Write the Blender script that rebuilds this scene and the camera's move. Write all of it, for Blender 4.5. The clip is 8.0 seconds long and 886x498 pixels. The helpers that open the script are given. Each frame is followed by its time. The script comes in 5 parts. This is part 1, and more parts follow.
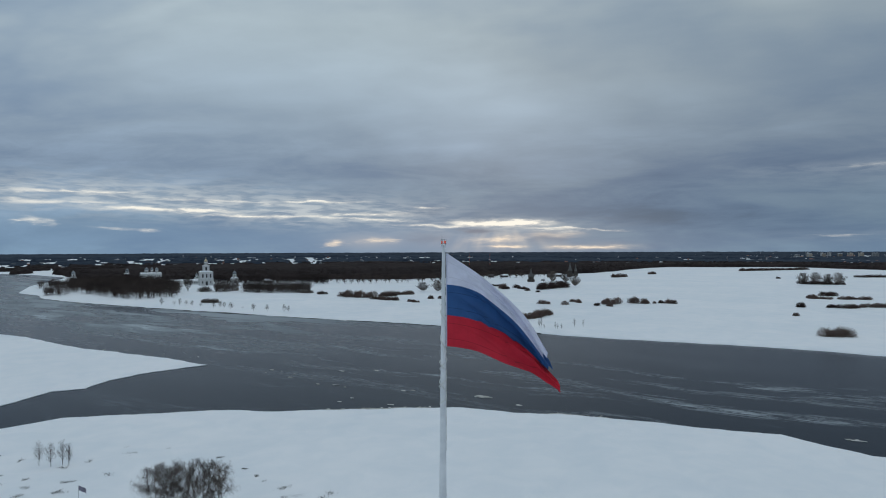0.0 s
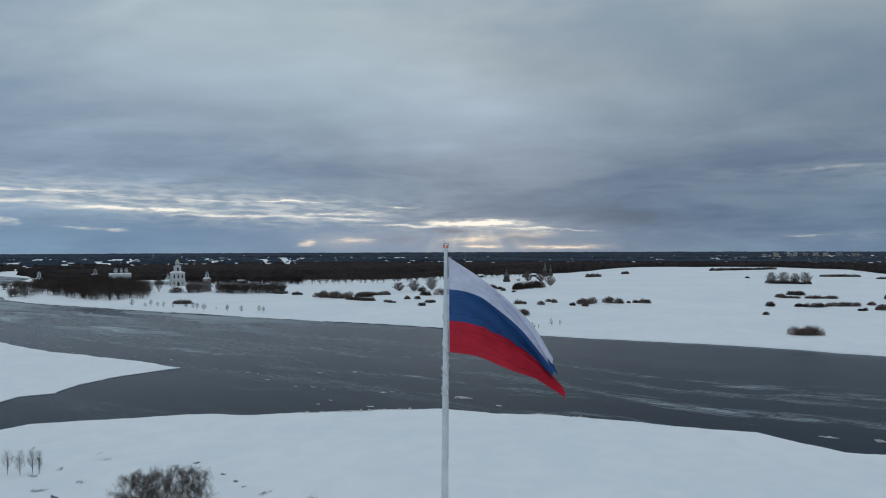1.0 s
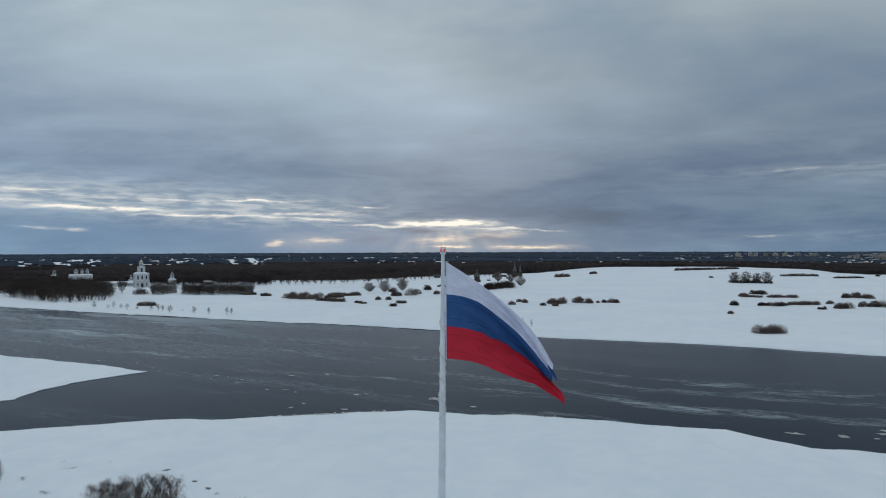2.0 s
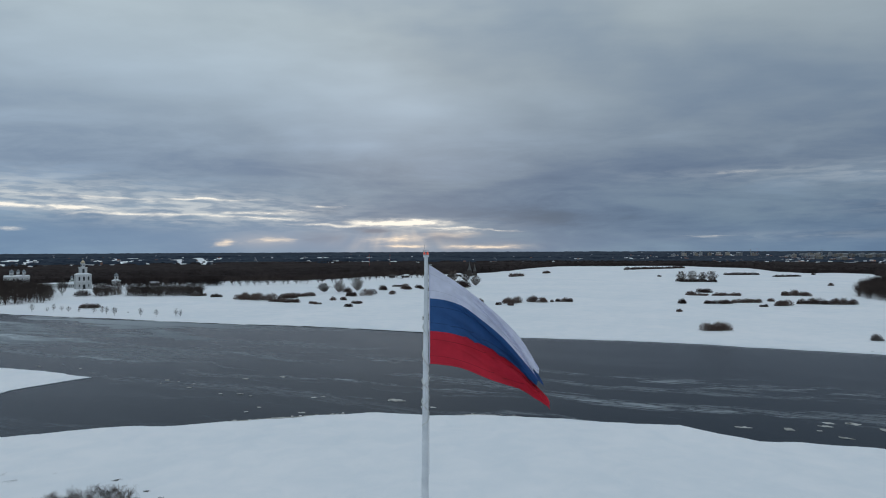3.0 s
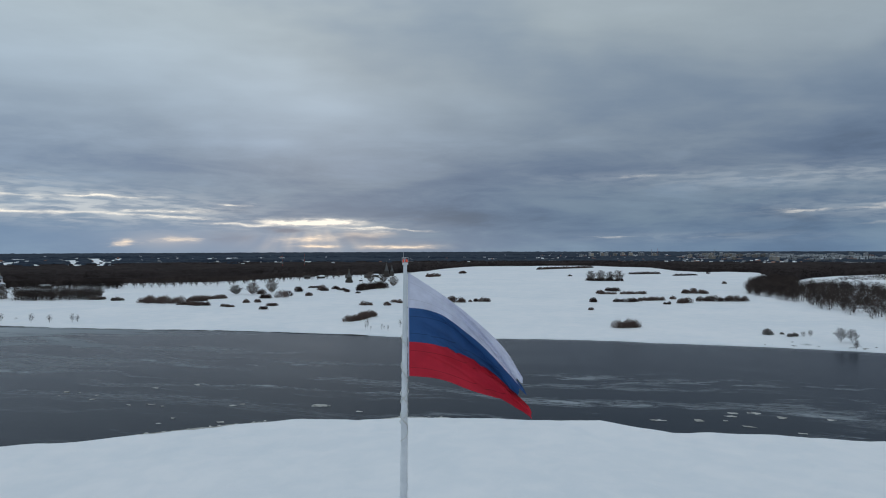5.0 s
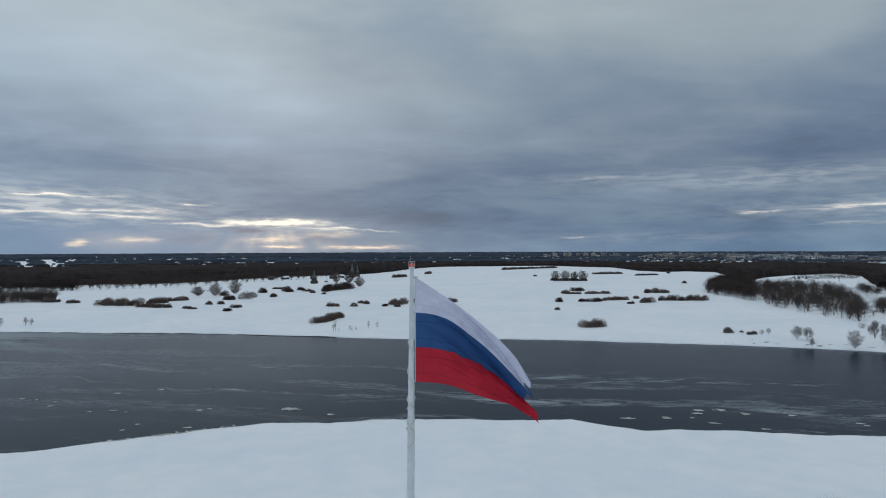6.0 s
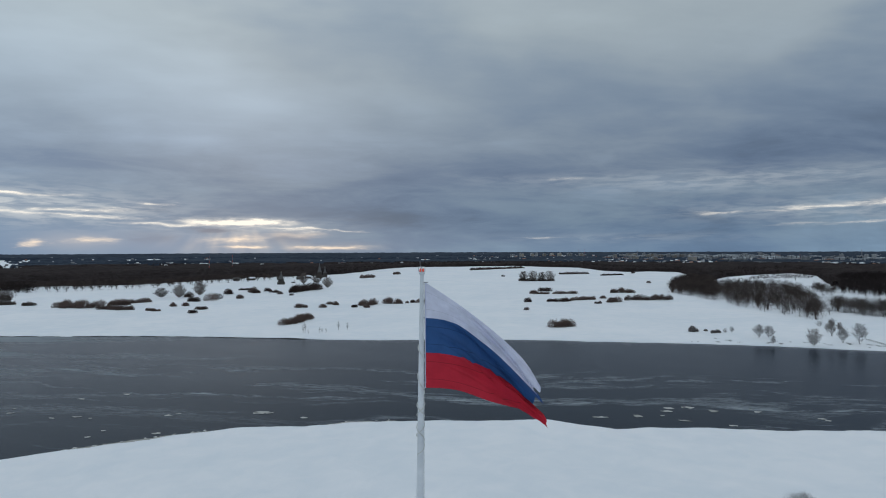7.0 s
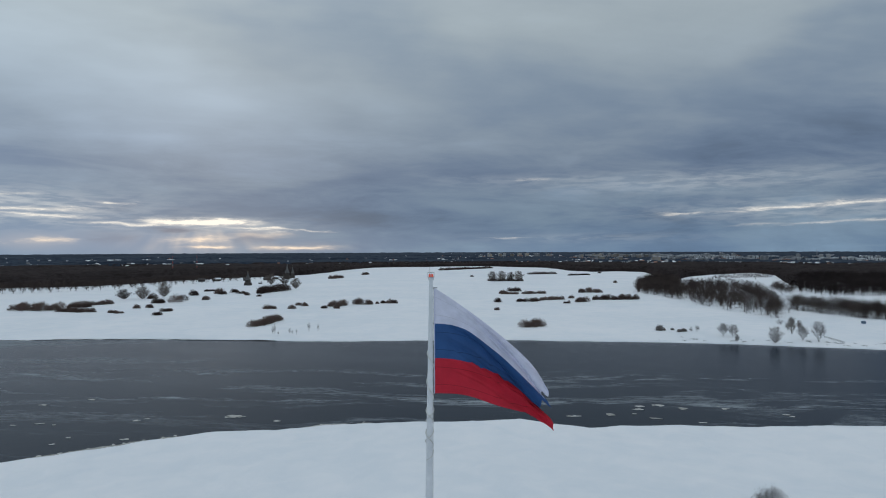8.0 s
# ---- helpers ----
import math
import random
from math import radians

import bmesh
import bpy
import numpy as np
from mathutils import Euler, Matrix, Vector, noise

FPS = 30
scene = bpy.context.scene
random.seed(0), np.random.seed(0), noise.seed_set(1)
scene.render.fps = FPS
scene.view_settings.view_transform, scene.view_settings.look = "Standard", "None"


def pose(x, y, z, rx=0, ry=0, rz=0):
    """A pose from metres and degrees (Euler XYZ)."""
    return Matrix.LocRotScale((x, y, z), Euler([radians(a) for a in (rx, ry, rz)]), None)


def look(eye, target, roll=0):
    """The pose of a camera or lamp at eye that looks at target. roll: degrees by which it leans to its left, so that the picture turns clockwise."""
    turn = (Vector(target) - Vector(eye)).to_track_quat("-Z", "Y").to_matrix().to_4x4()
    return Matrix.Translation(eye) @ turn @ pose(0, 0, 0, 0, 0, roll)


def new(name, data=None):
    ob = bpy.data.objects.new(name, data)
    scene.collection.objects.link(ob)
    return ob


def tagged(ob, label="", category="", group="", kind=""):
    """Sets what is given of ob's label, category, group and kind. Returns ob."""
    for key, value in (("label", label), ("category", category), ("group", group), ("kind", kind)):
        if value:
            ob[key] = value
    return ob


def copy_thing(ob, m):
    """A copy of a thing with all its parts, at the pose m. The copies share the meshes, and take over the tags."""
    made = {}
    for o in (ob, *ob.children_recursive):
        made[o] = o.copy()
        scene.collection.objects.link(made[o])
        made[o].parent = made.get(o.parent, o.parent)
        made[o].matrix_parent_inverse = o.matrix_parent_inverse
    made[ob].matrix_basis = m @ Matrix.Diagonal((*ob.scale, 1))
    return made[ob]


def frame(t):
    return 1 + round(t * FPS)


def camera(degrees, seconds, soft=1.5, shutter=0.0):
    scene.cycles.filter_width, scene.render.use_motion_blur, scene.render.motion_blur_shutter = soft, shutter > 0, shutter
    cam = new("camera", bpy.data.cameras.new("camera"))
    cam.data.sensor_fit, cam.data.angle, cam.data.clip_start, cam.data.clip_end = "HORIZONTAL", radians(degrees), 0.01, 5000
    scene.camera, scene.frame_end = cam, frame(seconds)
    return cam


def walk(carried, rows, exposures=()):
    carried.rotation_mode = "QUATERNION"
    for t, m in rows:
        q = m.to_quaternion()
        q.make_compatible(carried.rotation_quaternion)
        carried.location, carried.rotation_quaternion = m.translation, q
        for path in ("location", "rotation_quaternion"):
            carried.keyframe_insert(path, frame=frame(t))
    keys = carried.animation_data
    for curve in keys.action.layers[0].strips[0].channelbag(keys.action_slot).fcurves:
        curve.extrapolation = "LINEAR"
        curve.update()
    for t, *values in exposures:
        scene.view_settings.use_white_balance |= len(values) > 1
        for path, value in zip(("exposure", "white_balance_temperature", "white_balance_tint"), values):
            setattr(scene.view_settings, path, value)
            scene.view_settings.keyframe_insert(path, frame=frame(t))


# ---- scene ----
cam = camera(71.8, 8.0, soft=1.0)
# seconds, x, y, z, yaw, pitch, roll
ROWS = [
    (0.0, -0.01, 0.00, 60.02, -0.02, 0.06, 0.18),
    (0.5, -1.02, 0.47, 60.17, -1.21, 0.07, 0.20),
    (1.0, -2.03, 0.95, 60.33, -2.38, 0.05, 0.18),
    (1.5, -2.97, 1.46, 60.49, -3.54, 0.03, 0.21),
    (1.7, -3.38, 1.66, 60.55, -4.15, 0.04, 0.20),
    (2.8, -5.56, 2.93, 60.82, -8.68, 0.03, 0.20),
    (3.0, -5.95, 3.18, 60.87, -9.54, 0.01, 0.20),
    (3.5, -6.93, 3.81, 60.99, -11.58, -0.01, 0.20),
    (4.0, -7.93, 4.46, 61.12, -13.59, -0.01, 0.17),
    (4.5, -8.91, 5.10, 61.25, -15.57, -0.01, 0.16),
    (5.0, -9.97, 5.74, 61.37, -17.48, -0.00, 0.16),
    (5.2, -10.45, 6.01, 61.42, -18.15, 0.01, 0.18),
    (6.3, -13.30, 7.47, 61.71, -21.75, 0.02, 0.18),
    (6.5, -13.81, 7.72, 61.77, -22.38, 0.02, 0.17),
    (7.0, -15.11, 8.34, 61.95, -23.86, 0.04, 0.20),
    (7.5, -16.35, 8.93, 62.13, -25.36, 0.05, 0.22),
    (8.0, -17.58, 9.51, 62.31, -26.86, 0.04, 0.21),
]
walk(cam, [(t, pose(x, y, z, 90 + pitch, roll, yaw)) for t, x, y, z, yaw, pitch, roll in ROWS], [(0.0, -0.10, 6500, 10), (3.0, -0.05, 6540, 11), (8.0, 0.0, 6640, 12)])

# ---- sky and sun ----
SUN_AZ, SUN_EL = 6.0, 14.0   # degrees right of +y, degrees up


def put(node, index, value):
    """Link a socket or set a plain value."""
    if isinstance(value, bpy.types.NodeSocket):
        node.id_data.links.new(value, node.inputs[index])
    else:
        node.inputs[index].default_value = value


def calc(tree, op, a, b=0.0, c=0.0, clamp=False):
    n = tree.nodes.new("ShaderNodeMath")
    n.operation, n.use_clamp = op, clamp
    put(n, 0, a), put(n, 1, b), put(n, 2, c)
    return n.outputs[0]


def span(tree, value, lo, hi, to_lo=0.0, to_hi=1.0, smooth=True):
    n = tree.nodes.new("ShaderNodeMapRange")
    n.interpolation_type = "SMOOTHSTEP" if smooth else "LINEAR"
    for i, v in enumerate((value, lo, hi, to_lo, to_hi)):
        put(n, i, v)
    return n.outputs[0]


def blend(tree, fac, a, b, mode="MIX"):
    n = tree.nodes.new("ShaderNodeMix")
    n.data_type, n.blend_type = "RGBA", mode
    put(n, 0, fac)
    put(n, 6, a if isinstance(a, bpy.types.NodeSocket) else (*a, 1))
    put(n, 7, b if isinstance(b, bpy.types.NodeSocket) else (*b, 1))
    return n.outputs[2]


def vec(tree, x, y, z=0.0):
    n = tree.nodes.new("ShaderNodeCombineXYZ")
    put(n, 0, x), put(n, 1, y), put(n, 2, z)
    return n.outputs[0]


def noise_of(tree, vector, scale, detail=5.0, rough=0.55, distort=0.0):
    n = tree.nodes.new("ShaderNodeTexNoise")
    if vector is not None:
        put(n, "Vector", vector)
    n.inputs["Scale"].default_value, n.inputs["Detail"].default_value = scale, detail
    n.inputs["Roughness"].default_value, n.inputs["Distortion"].default_value = rough, distort
    return n.outputs["Fac"]


def ramp_of(tree, fac, stops):
    n = tree.nodes.new("ShaderNodeValToRGB")
    e = n.color_ramp.elements
    while len(e) < len(stops):
        e.new(0.5)
    for s, (p, c) in zip(e, stops):
        s.position, s.color = p, (*c, 1)
    put(n, 0, fac)
    return n.outputs[0]


def make_sky():
    world = bpy.data.worlds.new("cloudy_evening_sky")
    scene.world = world
    world.use_nodes = True
    t = world.node_tree
    t.nodes.clear()
    coord = t.nodes.new("ShaderNodeTexCoord")
    sep = t.nodes.new("ShaderNodeSeparateXYZ")
    t.links.new(coord.outputs["Generated"], sep.inputs[0])
    x, y, z = sep.outputs
    az = calc(t, "MULTIPLY", calc(t, "ARCTAN2", x, y), 57.2958)
    el = calc(t, "MULTIPLY", calc(t, "ARCSINE", z), 57.2958)
    up = calc(t, "MAXIMUM", el, 0.0)
    def bell(a, sa, e, se, amount):
        d = calc(t, "ADD", calc(t, "POWER", calc(t, "ABSOLUTE", calc(t, "DIVIDE", calc(t, "SUBTRACT", az, a), sa)), 2.0),
                 calc(t, "POWER", calc(t, "ABSOLUTE", calc(t, "DIVIDE", calc(t, "SUBTRACT", el, e), se)), 2.0))
        return calc(t, "MULTIPLY", calc(t, "EXPONENT", calc(t, "MULTIPLY", d, -1.0)), amount)

    def total(rows):
        s = 0.0
        for row in rows:
            s = calc(t, "ADD", s, bell(*row))
        return s

    # cloud deck seen in perspective
    k = calc(t, "DIVIDE", 1.0, calc(t, "ADD", calc(t, "MAXIMUM", z, 0.0), 0.16))
    deck = vec(t, calc(t, "MULTIPLY", x, k), calc(t, "MULTIPLY", y, k), 3.7)
    ahead = calc(t, "ADD", calc(t, "ABSOLUTE", calc(t, "ADD", calc(t, "MULTIPLY", x, math.sin(radians(14))), calc(t, "MULTIPLY", y, math.cos(radians(14))))), 0.12)
    u = calc(t, "DIVIDE", calc(t, "SUBTRACT", calc(t, "MULTIPLY", x, math.cos(radians(14))), calc(t, "MULTIPLY", y, math.sin(radians(14)))), ahead)
    v = calc(t, "DIVIDE", calc(t, "MAXIMUM", z, 0.0), ahead)

    def layer(across, height, seed, detail, rough, distort):
        return noise_of(t, vec(t, calc(t, "MULTIPLY", u, across), calc(t, "MULTIPLY", v, height), seed), 1.0, detail, rough, distort)

    wide = layer(1.5, 4.2, 3.7, 4, 0.5, 0.3)
    fine = noise_of(t, deck, 3.2, 6, 0.6, 0.2)
    rolls = layer(2.2, 13.0, 1.3, 5, 0.5, 0.25)
    shreds = layer(6.0, 30.0, 6.1, 6, 0.62, 0.35)
    grade = ramp_of(t, calc(t, "DIVIDE", up, 90.0), SKY_STOPS)
    tone = calc(t, "ADD", calc(t, "MULTIPLY", span(t, wide, 0.36, 0.64), 0.34), calc(t, "MULTIPLY", span(t, rolls, 0.32, 0.68), span(t, el, 6.0, 16.0, 0.27, 0.10)))
    tone = calc(t, "ADD", tone, calc(t, "MULTIPLY", span(t, fine, 0.3, 0.7), 0.06))
    tone = calc(t, "ADD", tone, calc(t, "MULTIPLY", span(t, shreds, 0.33, 0.68), span(t, el, 5.0, 14.0, 0.26, 0.03)))
    tone = calc(t, "ADD", tone, span(t, el, 7.0, 15.0, 0.65, 0.80))
    tone = calc(t, "ADD", tone, total(DECK_PATCHES))
    # the deck is thinner to the left of the sun and thicker to the right
    side = span(t, az, -32.0, 45.0, 1.14, 0.87)
    cloud = blend(t, 1.0, grade, vec(t, *(calc(t, "MULTIPLY", tone, side),) * 3), "MULTIPLY")
    # thick cloud is greyer, thin cloud lets the blue through
    cloud = blend(t, 1.0, cloud, blend(t, span(t, tone, 0.80, 1.22), (0.94, 0.99, 1.06), (1.065, 1.018, 0.95)), "MULTIPLY")
    # breaks in the deck low over the horizon, their rims torn by two scales of noise
    def field(a, e, seed, detail, rough):
        return noise_of(t, vec(t, calc(t, "MULTIPLY", az, a), calc(t, "MULTIPLY", el, e), seed), 1.0, detail, rough, 0.3)

    aw = calc(t, "ADD", az, calc(t, "MULTIPLY", calc(t, "SUBTRACT", field(0.35, 1.6, 2.0, 4, 0.6), 0.5), 5.0))
    ew = calc(t, "ADD", el, calc(t, "MULTIPLY", calc(t, "SUBTRACT", field(0.28, 1.3, 5.0, 6, 0.62), 0.5), 0.85))

    def gaps(rows):
        s = 0.0
        for a, half, e, slope, high, amount in rows:
            da = calc(t, "SUBTRACT", aw, a)
            d1 = calc(t, "POWER", calc(t, "ABSOLUTE", calc(t, "DIVIDE", da, half)), 3.0)
            d2 = calc(t, "POWER", calc(t, "ABSOLUTE", calc(t, "DIVIDE", calc(t, "SUBTRACT", ew, calc(t, "MULTIPLY_ADD", da, slope, e)), high)), 2.0)
            s = calc(t, "MULTIPLY_ADD", calc(t, "EXPONENT", calc(t, "MULTIPLY", calc(t, "ADD", d1, d2), -1.0)), amount, s)
        return s

    streak = span(t, field(0.42, 2.7, 8.2, 5, 0.56), 0.36, 0.64)
    glow = calc(t, "MULTIPLY", gaps(SLITS), calc(t, "MULTIPLY_ADD", streak, 0.85, 0.30))
    veil = calc(t, "MULTIPLY", total(VEILS), calc(t, "MULTIPLY_ADD", streak, 0.80, 0.20))
    # beams fanning down from the gap before the sun
    fan = calc(t, "ARCTAN2", calc(t, "SUBTRACT", az, 5.0), calc(t, "SUBTRACT", 6.5, el))
    beams = span(t, noise_of(t, vec(t, calc(t, "MULTIPLY", fan, 3.4), calc(t, "MULTIPLY", el, 0.25), 3.0), 1.0, 2, 0.45), 0.32, 0.70)
    low = total([(4.5, 5.0, 0.9, 1.0, 0.44), (-7.5, 3.2, 0.8, 0.7, 0.18), (13, 4, 0.3, 0.4, 0.16)])
    warmth = calc(t, "ADD", calc(t, "MULTIPLY", low, calc(t, "MULTIPLY_ADD", beams, 0.90, 0.08)), calc(t, "MULTIPLY", gaps(WARM_GAPS), calc(t, "MULTIPLY_ADD", streak, 0.7, 0.45)))
    # clear blue air under the deck
    cloud = blend(t, calc(t, "MINIMUM", total([(-26, 20, 1.2, 1.5, 0.65), (-2, 12, 0.9, 1.4, 0.88), (45, 30, 0.4, 1.3, 0.25)]), 1.0), cloud, (0.165, 0.275, 0.425))
    cloud = blend(t, calc(t, "MINIMUM", veil, 1.0), cloud, (0.55, 0.61, 0.65))
    cloud = blend(t, calc(t, "MINIMUM", warmth, 1.0), cloud, (0.95, 0.82, 0.67))
    cloud = blend(t, calc(t, "MINIMUM", glow, 1.0), cloud, (1.0, 0.97, 0.88))
    cloud = blend(t, calc(t, "MINIMUM", gaps([(3.2, 2.0, 1.72, 0.0, 0.20, 1.0), (-1.5, 2.0, 1.1, 0.0, 0.5, 0.45), (9.5, 1.6, 1.05, 0.0, 0.45, 0.55)]), 1.0), cloud, (0.16, 0.21, 0.30))
    sky = t.nodes.new("ShaderNodeTexSky")
    sky.sky_type, sky.sun_disc = "NISHITA", False
    sky.sun_elevation, sky.sun_rotation = radians(SUN_EL), radians(SUN_AZ)
    clear, deck_light, mix, out = (t.nodes.new(n) for n in ("ShaderNodeBackground", "ShaderNodeBackground", "ShaderNodeMixShader", "ShaderNodeOutputWorld"))
    t.links.new(sky.outputs[0], clear.inputs[0])
    clear.inputs[1].default_value = 0.10
    t.links.new(cloud, deck_light.inputs[0])
    deck_light.inputs[1].default_value = SKY_POWER
    mix.inputs[0].default_value = 0.985
    t.links.new(clear.outputs[0], mix.inputs[1])
    t.links.new(deck_light.outputs[0], mix.inputs[2])
    t.links.new(mix.outputs[0], out.inputs[0])


SKY_POWER = 1.0
# bearing and height of soft patches in degrees, with their half-widths and strength
DECK_PATCHES = [(5, 16, 14, 4.5, 0.16), (27, 12, 6.0, 2.8, -0.22), (-24, 18, 8.5, 4, 0.26), (-14, 20, 10.5, 5, 0.12), (21, 10, 13, 4.5, 0.12), (-16, 14, 2.5, 2.2, 0.06), (40, 16, 15, 6, -0.07),
                (-2, 10, 5.5, 1.5, 0.08), (50, 14, 5.2, 1.6, 0.22), (8, 3.5, 13.0, 0.9, 0.16), (2, 5, 9.5, 0.6, 0.15), (60, 8, 9.0, 2.0, -0.10), (23, 15, 2.5, 3.2, -0.24), (-4, 9, 18, 4, 0.03)]
# bearing, half-width, height, slope, half-height, strength of each gap
SLITS = [(-31, 3.5, 4.75, 0.0, 0.13, 0.9), (-20, 5, 4.3, -0.03, 0.12, 0.5), (-24, 4.6, 3.45, -0.01, 0.13, 1.3), (-33, 5, 3.9, 0.0, 0.16, 0.6), (-11.5, 3.6, 4.42, 0.0, 0.10, 1.1), (-17, 3.6, 3.02, 0.0, 0.12, 0.9), (-7, 3.2, 3.35, 0.0, 0.16, 1.2),
         (-8.5, 5, 2.9, -0.03, 0.10, 0.7), (-1.5, 1.1, 3.92, 0.0, 0.10, 0.7), (5.5, 3.6, 2.42, 0.01, 0.24, 2.8), (-1, 3.2, 2.2, -0.05, 0.11, 0.7), (12, 4, 1.9, -0.04, 0.08, 0.6), (34.8, 1.3, 6.4, 0.0, 0.13, 0.22),
         (58, 6, 3.45, 0.05, 0.13, 0.75), (48, 1.5, 3.07, 0.0, 0.10, 0.5), (62, 8, 2.2, 0.03, 0.09, 0.4), (33, 2, 1.1, 0.0, 0.07, 0.25), (-33.5, 0.9, 2.3, -0.2, 0.16, 0.6), (-28.5, 1.3, 1.85, -0.05, 0.10, 0.35),
         (-26, 0.8, 1.65, 0.0, 0.12, 0.5), (10.8, 1.5, 1.75, 0.0, 0.16, 0.6)]
VEILS = [(-28, 14, 4.6, 1.3, 0.85), (-11, 10, 3.4, 1.2, 0.80), (5, 8, 2.2, 0.7, 0.45), (50, 12, 5.8, 0.9, 0.35), (58, 12, 3.2, 0.9, 0.40), (40, 10, 1.0, 0.4, 0.18), (34, 8, 6.4, 0.5, 0.15)]
WARM_GAPS = [(-10.2, 1.0, 0.62, 0.1, 0.16, 0.8), (-6.0, 1.3, 0.85, 0.0, 0.22, 0.9), (5.0, 2.3, 0.95, 0.0, 0.22, 0.8), (5.5, 1.6, 0.28, 0.0, 0.13, 1.0), (13.6, 3.0, 0.22, 0.0, 0.16, 1.1), (10, 2.5, 1.4, 0.0, 0.25, 0.4)]
SKY_STOPS = [(0.0, (0.150, 0.246, 0.368)), (0.03, (0.144, 0.228, 0.340)), (0.08, (0.156, 0.223, 0.326)), (0.14, (0.222, 0.300, 0.395)),
             (0.22, (0.300, 0.385, 0.462)), (0.30, (0.34, 0.43, 0.51)), (0.5, (0.46, 0.56, 0.655)), (1.0, (0.60, 0.70, 0.80))]
make_sky()

sun = new("sun", bpy.data.lights.new("sun", "SUN"))
sun.data.energy, sun.data.angle, sun.data.color = 0.14, radians(110), (1.0, 0.93, 0.84)
sun.matrix_world = look((0, 0, 0), (-math.sin(radians(SUN_AZ)) * math.cos(radians(SUN_EL)), -math.cos(radians(SUN_AZ)) * math.cos(radians(SUN_EL)), -math.sin(radians(SUN_EL))))


# ---- materials ----
def blank(name):
    m = bpy.data.materials.new(name)
    m.use_nodes = True
    t = m.node_tree
    return m, t, t.nodes["Principled BSDF"], t.nodes["Material Output"]


def place_of(t):
    return t.nodes.new("ShaderNodeNewGeometry").outputs["Position"]


def bump_of(t, bsdf, height, distance, strength=1.0):
    b = t.nodes.new("ShaderNodeBump")
    b.inputs["Strength"].default_value, b.inputs["Distance"].default_value = strength, distance
    put(b, "Height", height)
    t.links.new(b.outputs[0], bsdf.inputs["Normal"])


def plain(name, dark, light, scale, rough=0.7, bump=0.0, metal=0.0, patch=0.15, vary=0.0):
    """A two-tone surface with grain at one scale, stains at a larger one, and optional change from object to object."""
    m, t, p, out = blank(name)
    pos = place_of(t)
    grain = noise_of(t, pos, scale, 6, 0.6)
    stain = noise_of(t, pos, scale * patch, 4, 0.6, 0.4)
    f = calc(t, "ADD", calc(t, "MULTIPLY", grain, 0.55), calc(t, "MULTIPLY", stain, 0.45))
    if vary:
        info = t.nodes.new("ShaderNodeObjectInfo")
        f = calc(t, "ADD", f, calc(t, "MULTIPLY", calc(t, "SUBTRACT", info.outputs["Random"], 0.5), vary))
    t.links.new(blend(t, span(t, f, 0.32, 0.68), dark, light), p.inputs["Base Color"])
    p.inputs["Roughness"].default_value, p.inputs["Metallic"].default_value = rough, metal
    if rough > 0.94:
        p.inputs["Specular IOR Level"].default_value = 0.08   # fuzzy twigs hardly shine
    if bump:
        bump_of(t, p, grain, bump)
    return m


def snow_material():
    m, t, p, out = blank("snow")
    pos = place_of(t)
    broad = noise_of(t, pos, 0.012, 5, 0.6, 0.6)
    drift = noise_of(t, pos, 0.09, 5, 0.6, 0.5)
    grain = noise_of(t, pos, 1.1, 6, 0.65)
    f = calc(t, "ADD", calc(t, "MULTIPLY", broad, 0.55), calc(t, "MULTIPLY", drift, 0.45))
    c = blend(t, span(t, f, 0.33, 0.66), (0.78, 0.82, 0.85), (0.885, 0.895, 0.905))
    # blown grit and old grass stems in the crust
    grit = calc(t, "MULTIPLY", span(t, noise_of(t, pos, 0.55, 6, 0.75), 0.66, 0.80), span(t, broad, 0.48, 0.62))
    c = blend(t, calc(t, "MULTIPLY", grit, 0.45), c, (0.36, 0.33, 0.28))
    t.links.new(c, p.inputs["Base Color"])
    p.inputs["Roughness"].default_value = 0.72
    p.inputs["Specular IOR Level"].default_value = 0.25
    bump_of(t, p, calc(t, "ADD", calc(t, "MULTIPLY", drift, 1.6), calc(t, "MULTIPLY", grain, 0.25)), 0.6, 0.55)
    return m


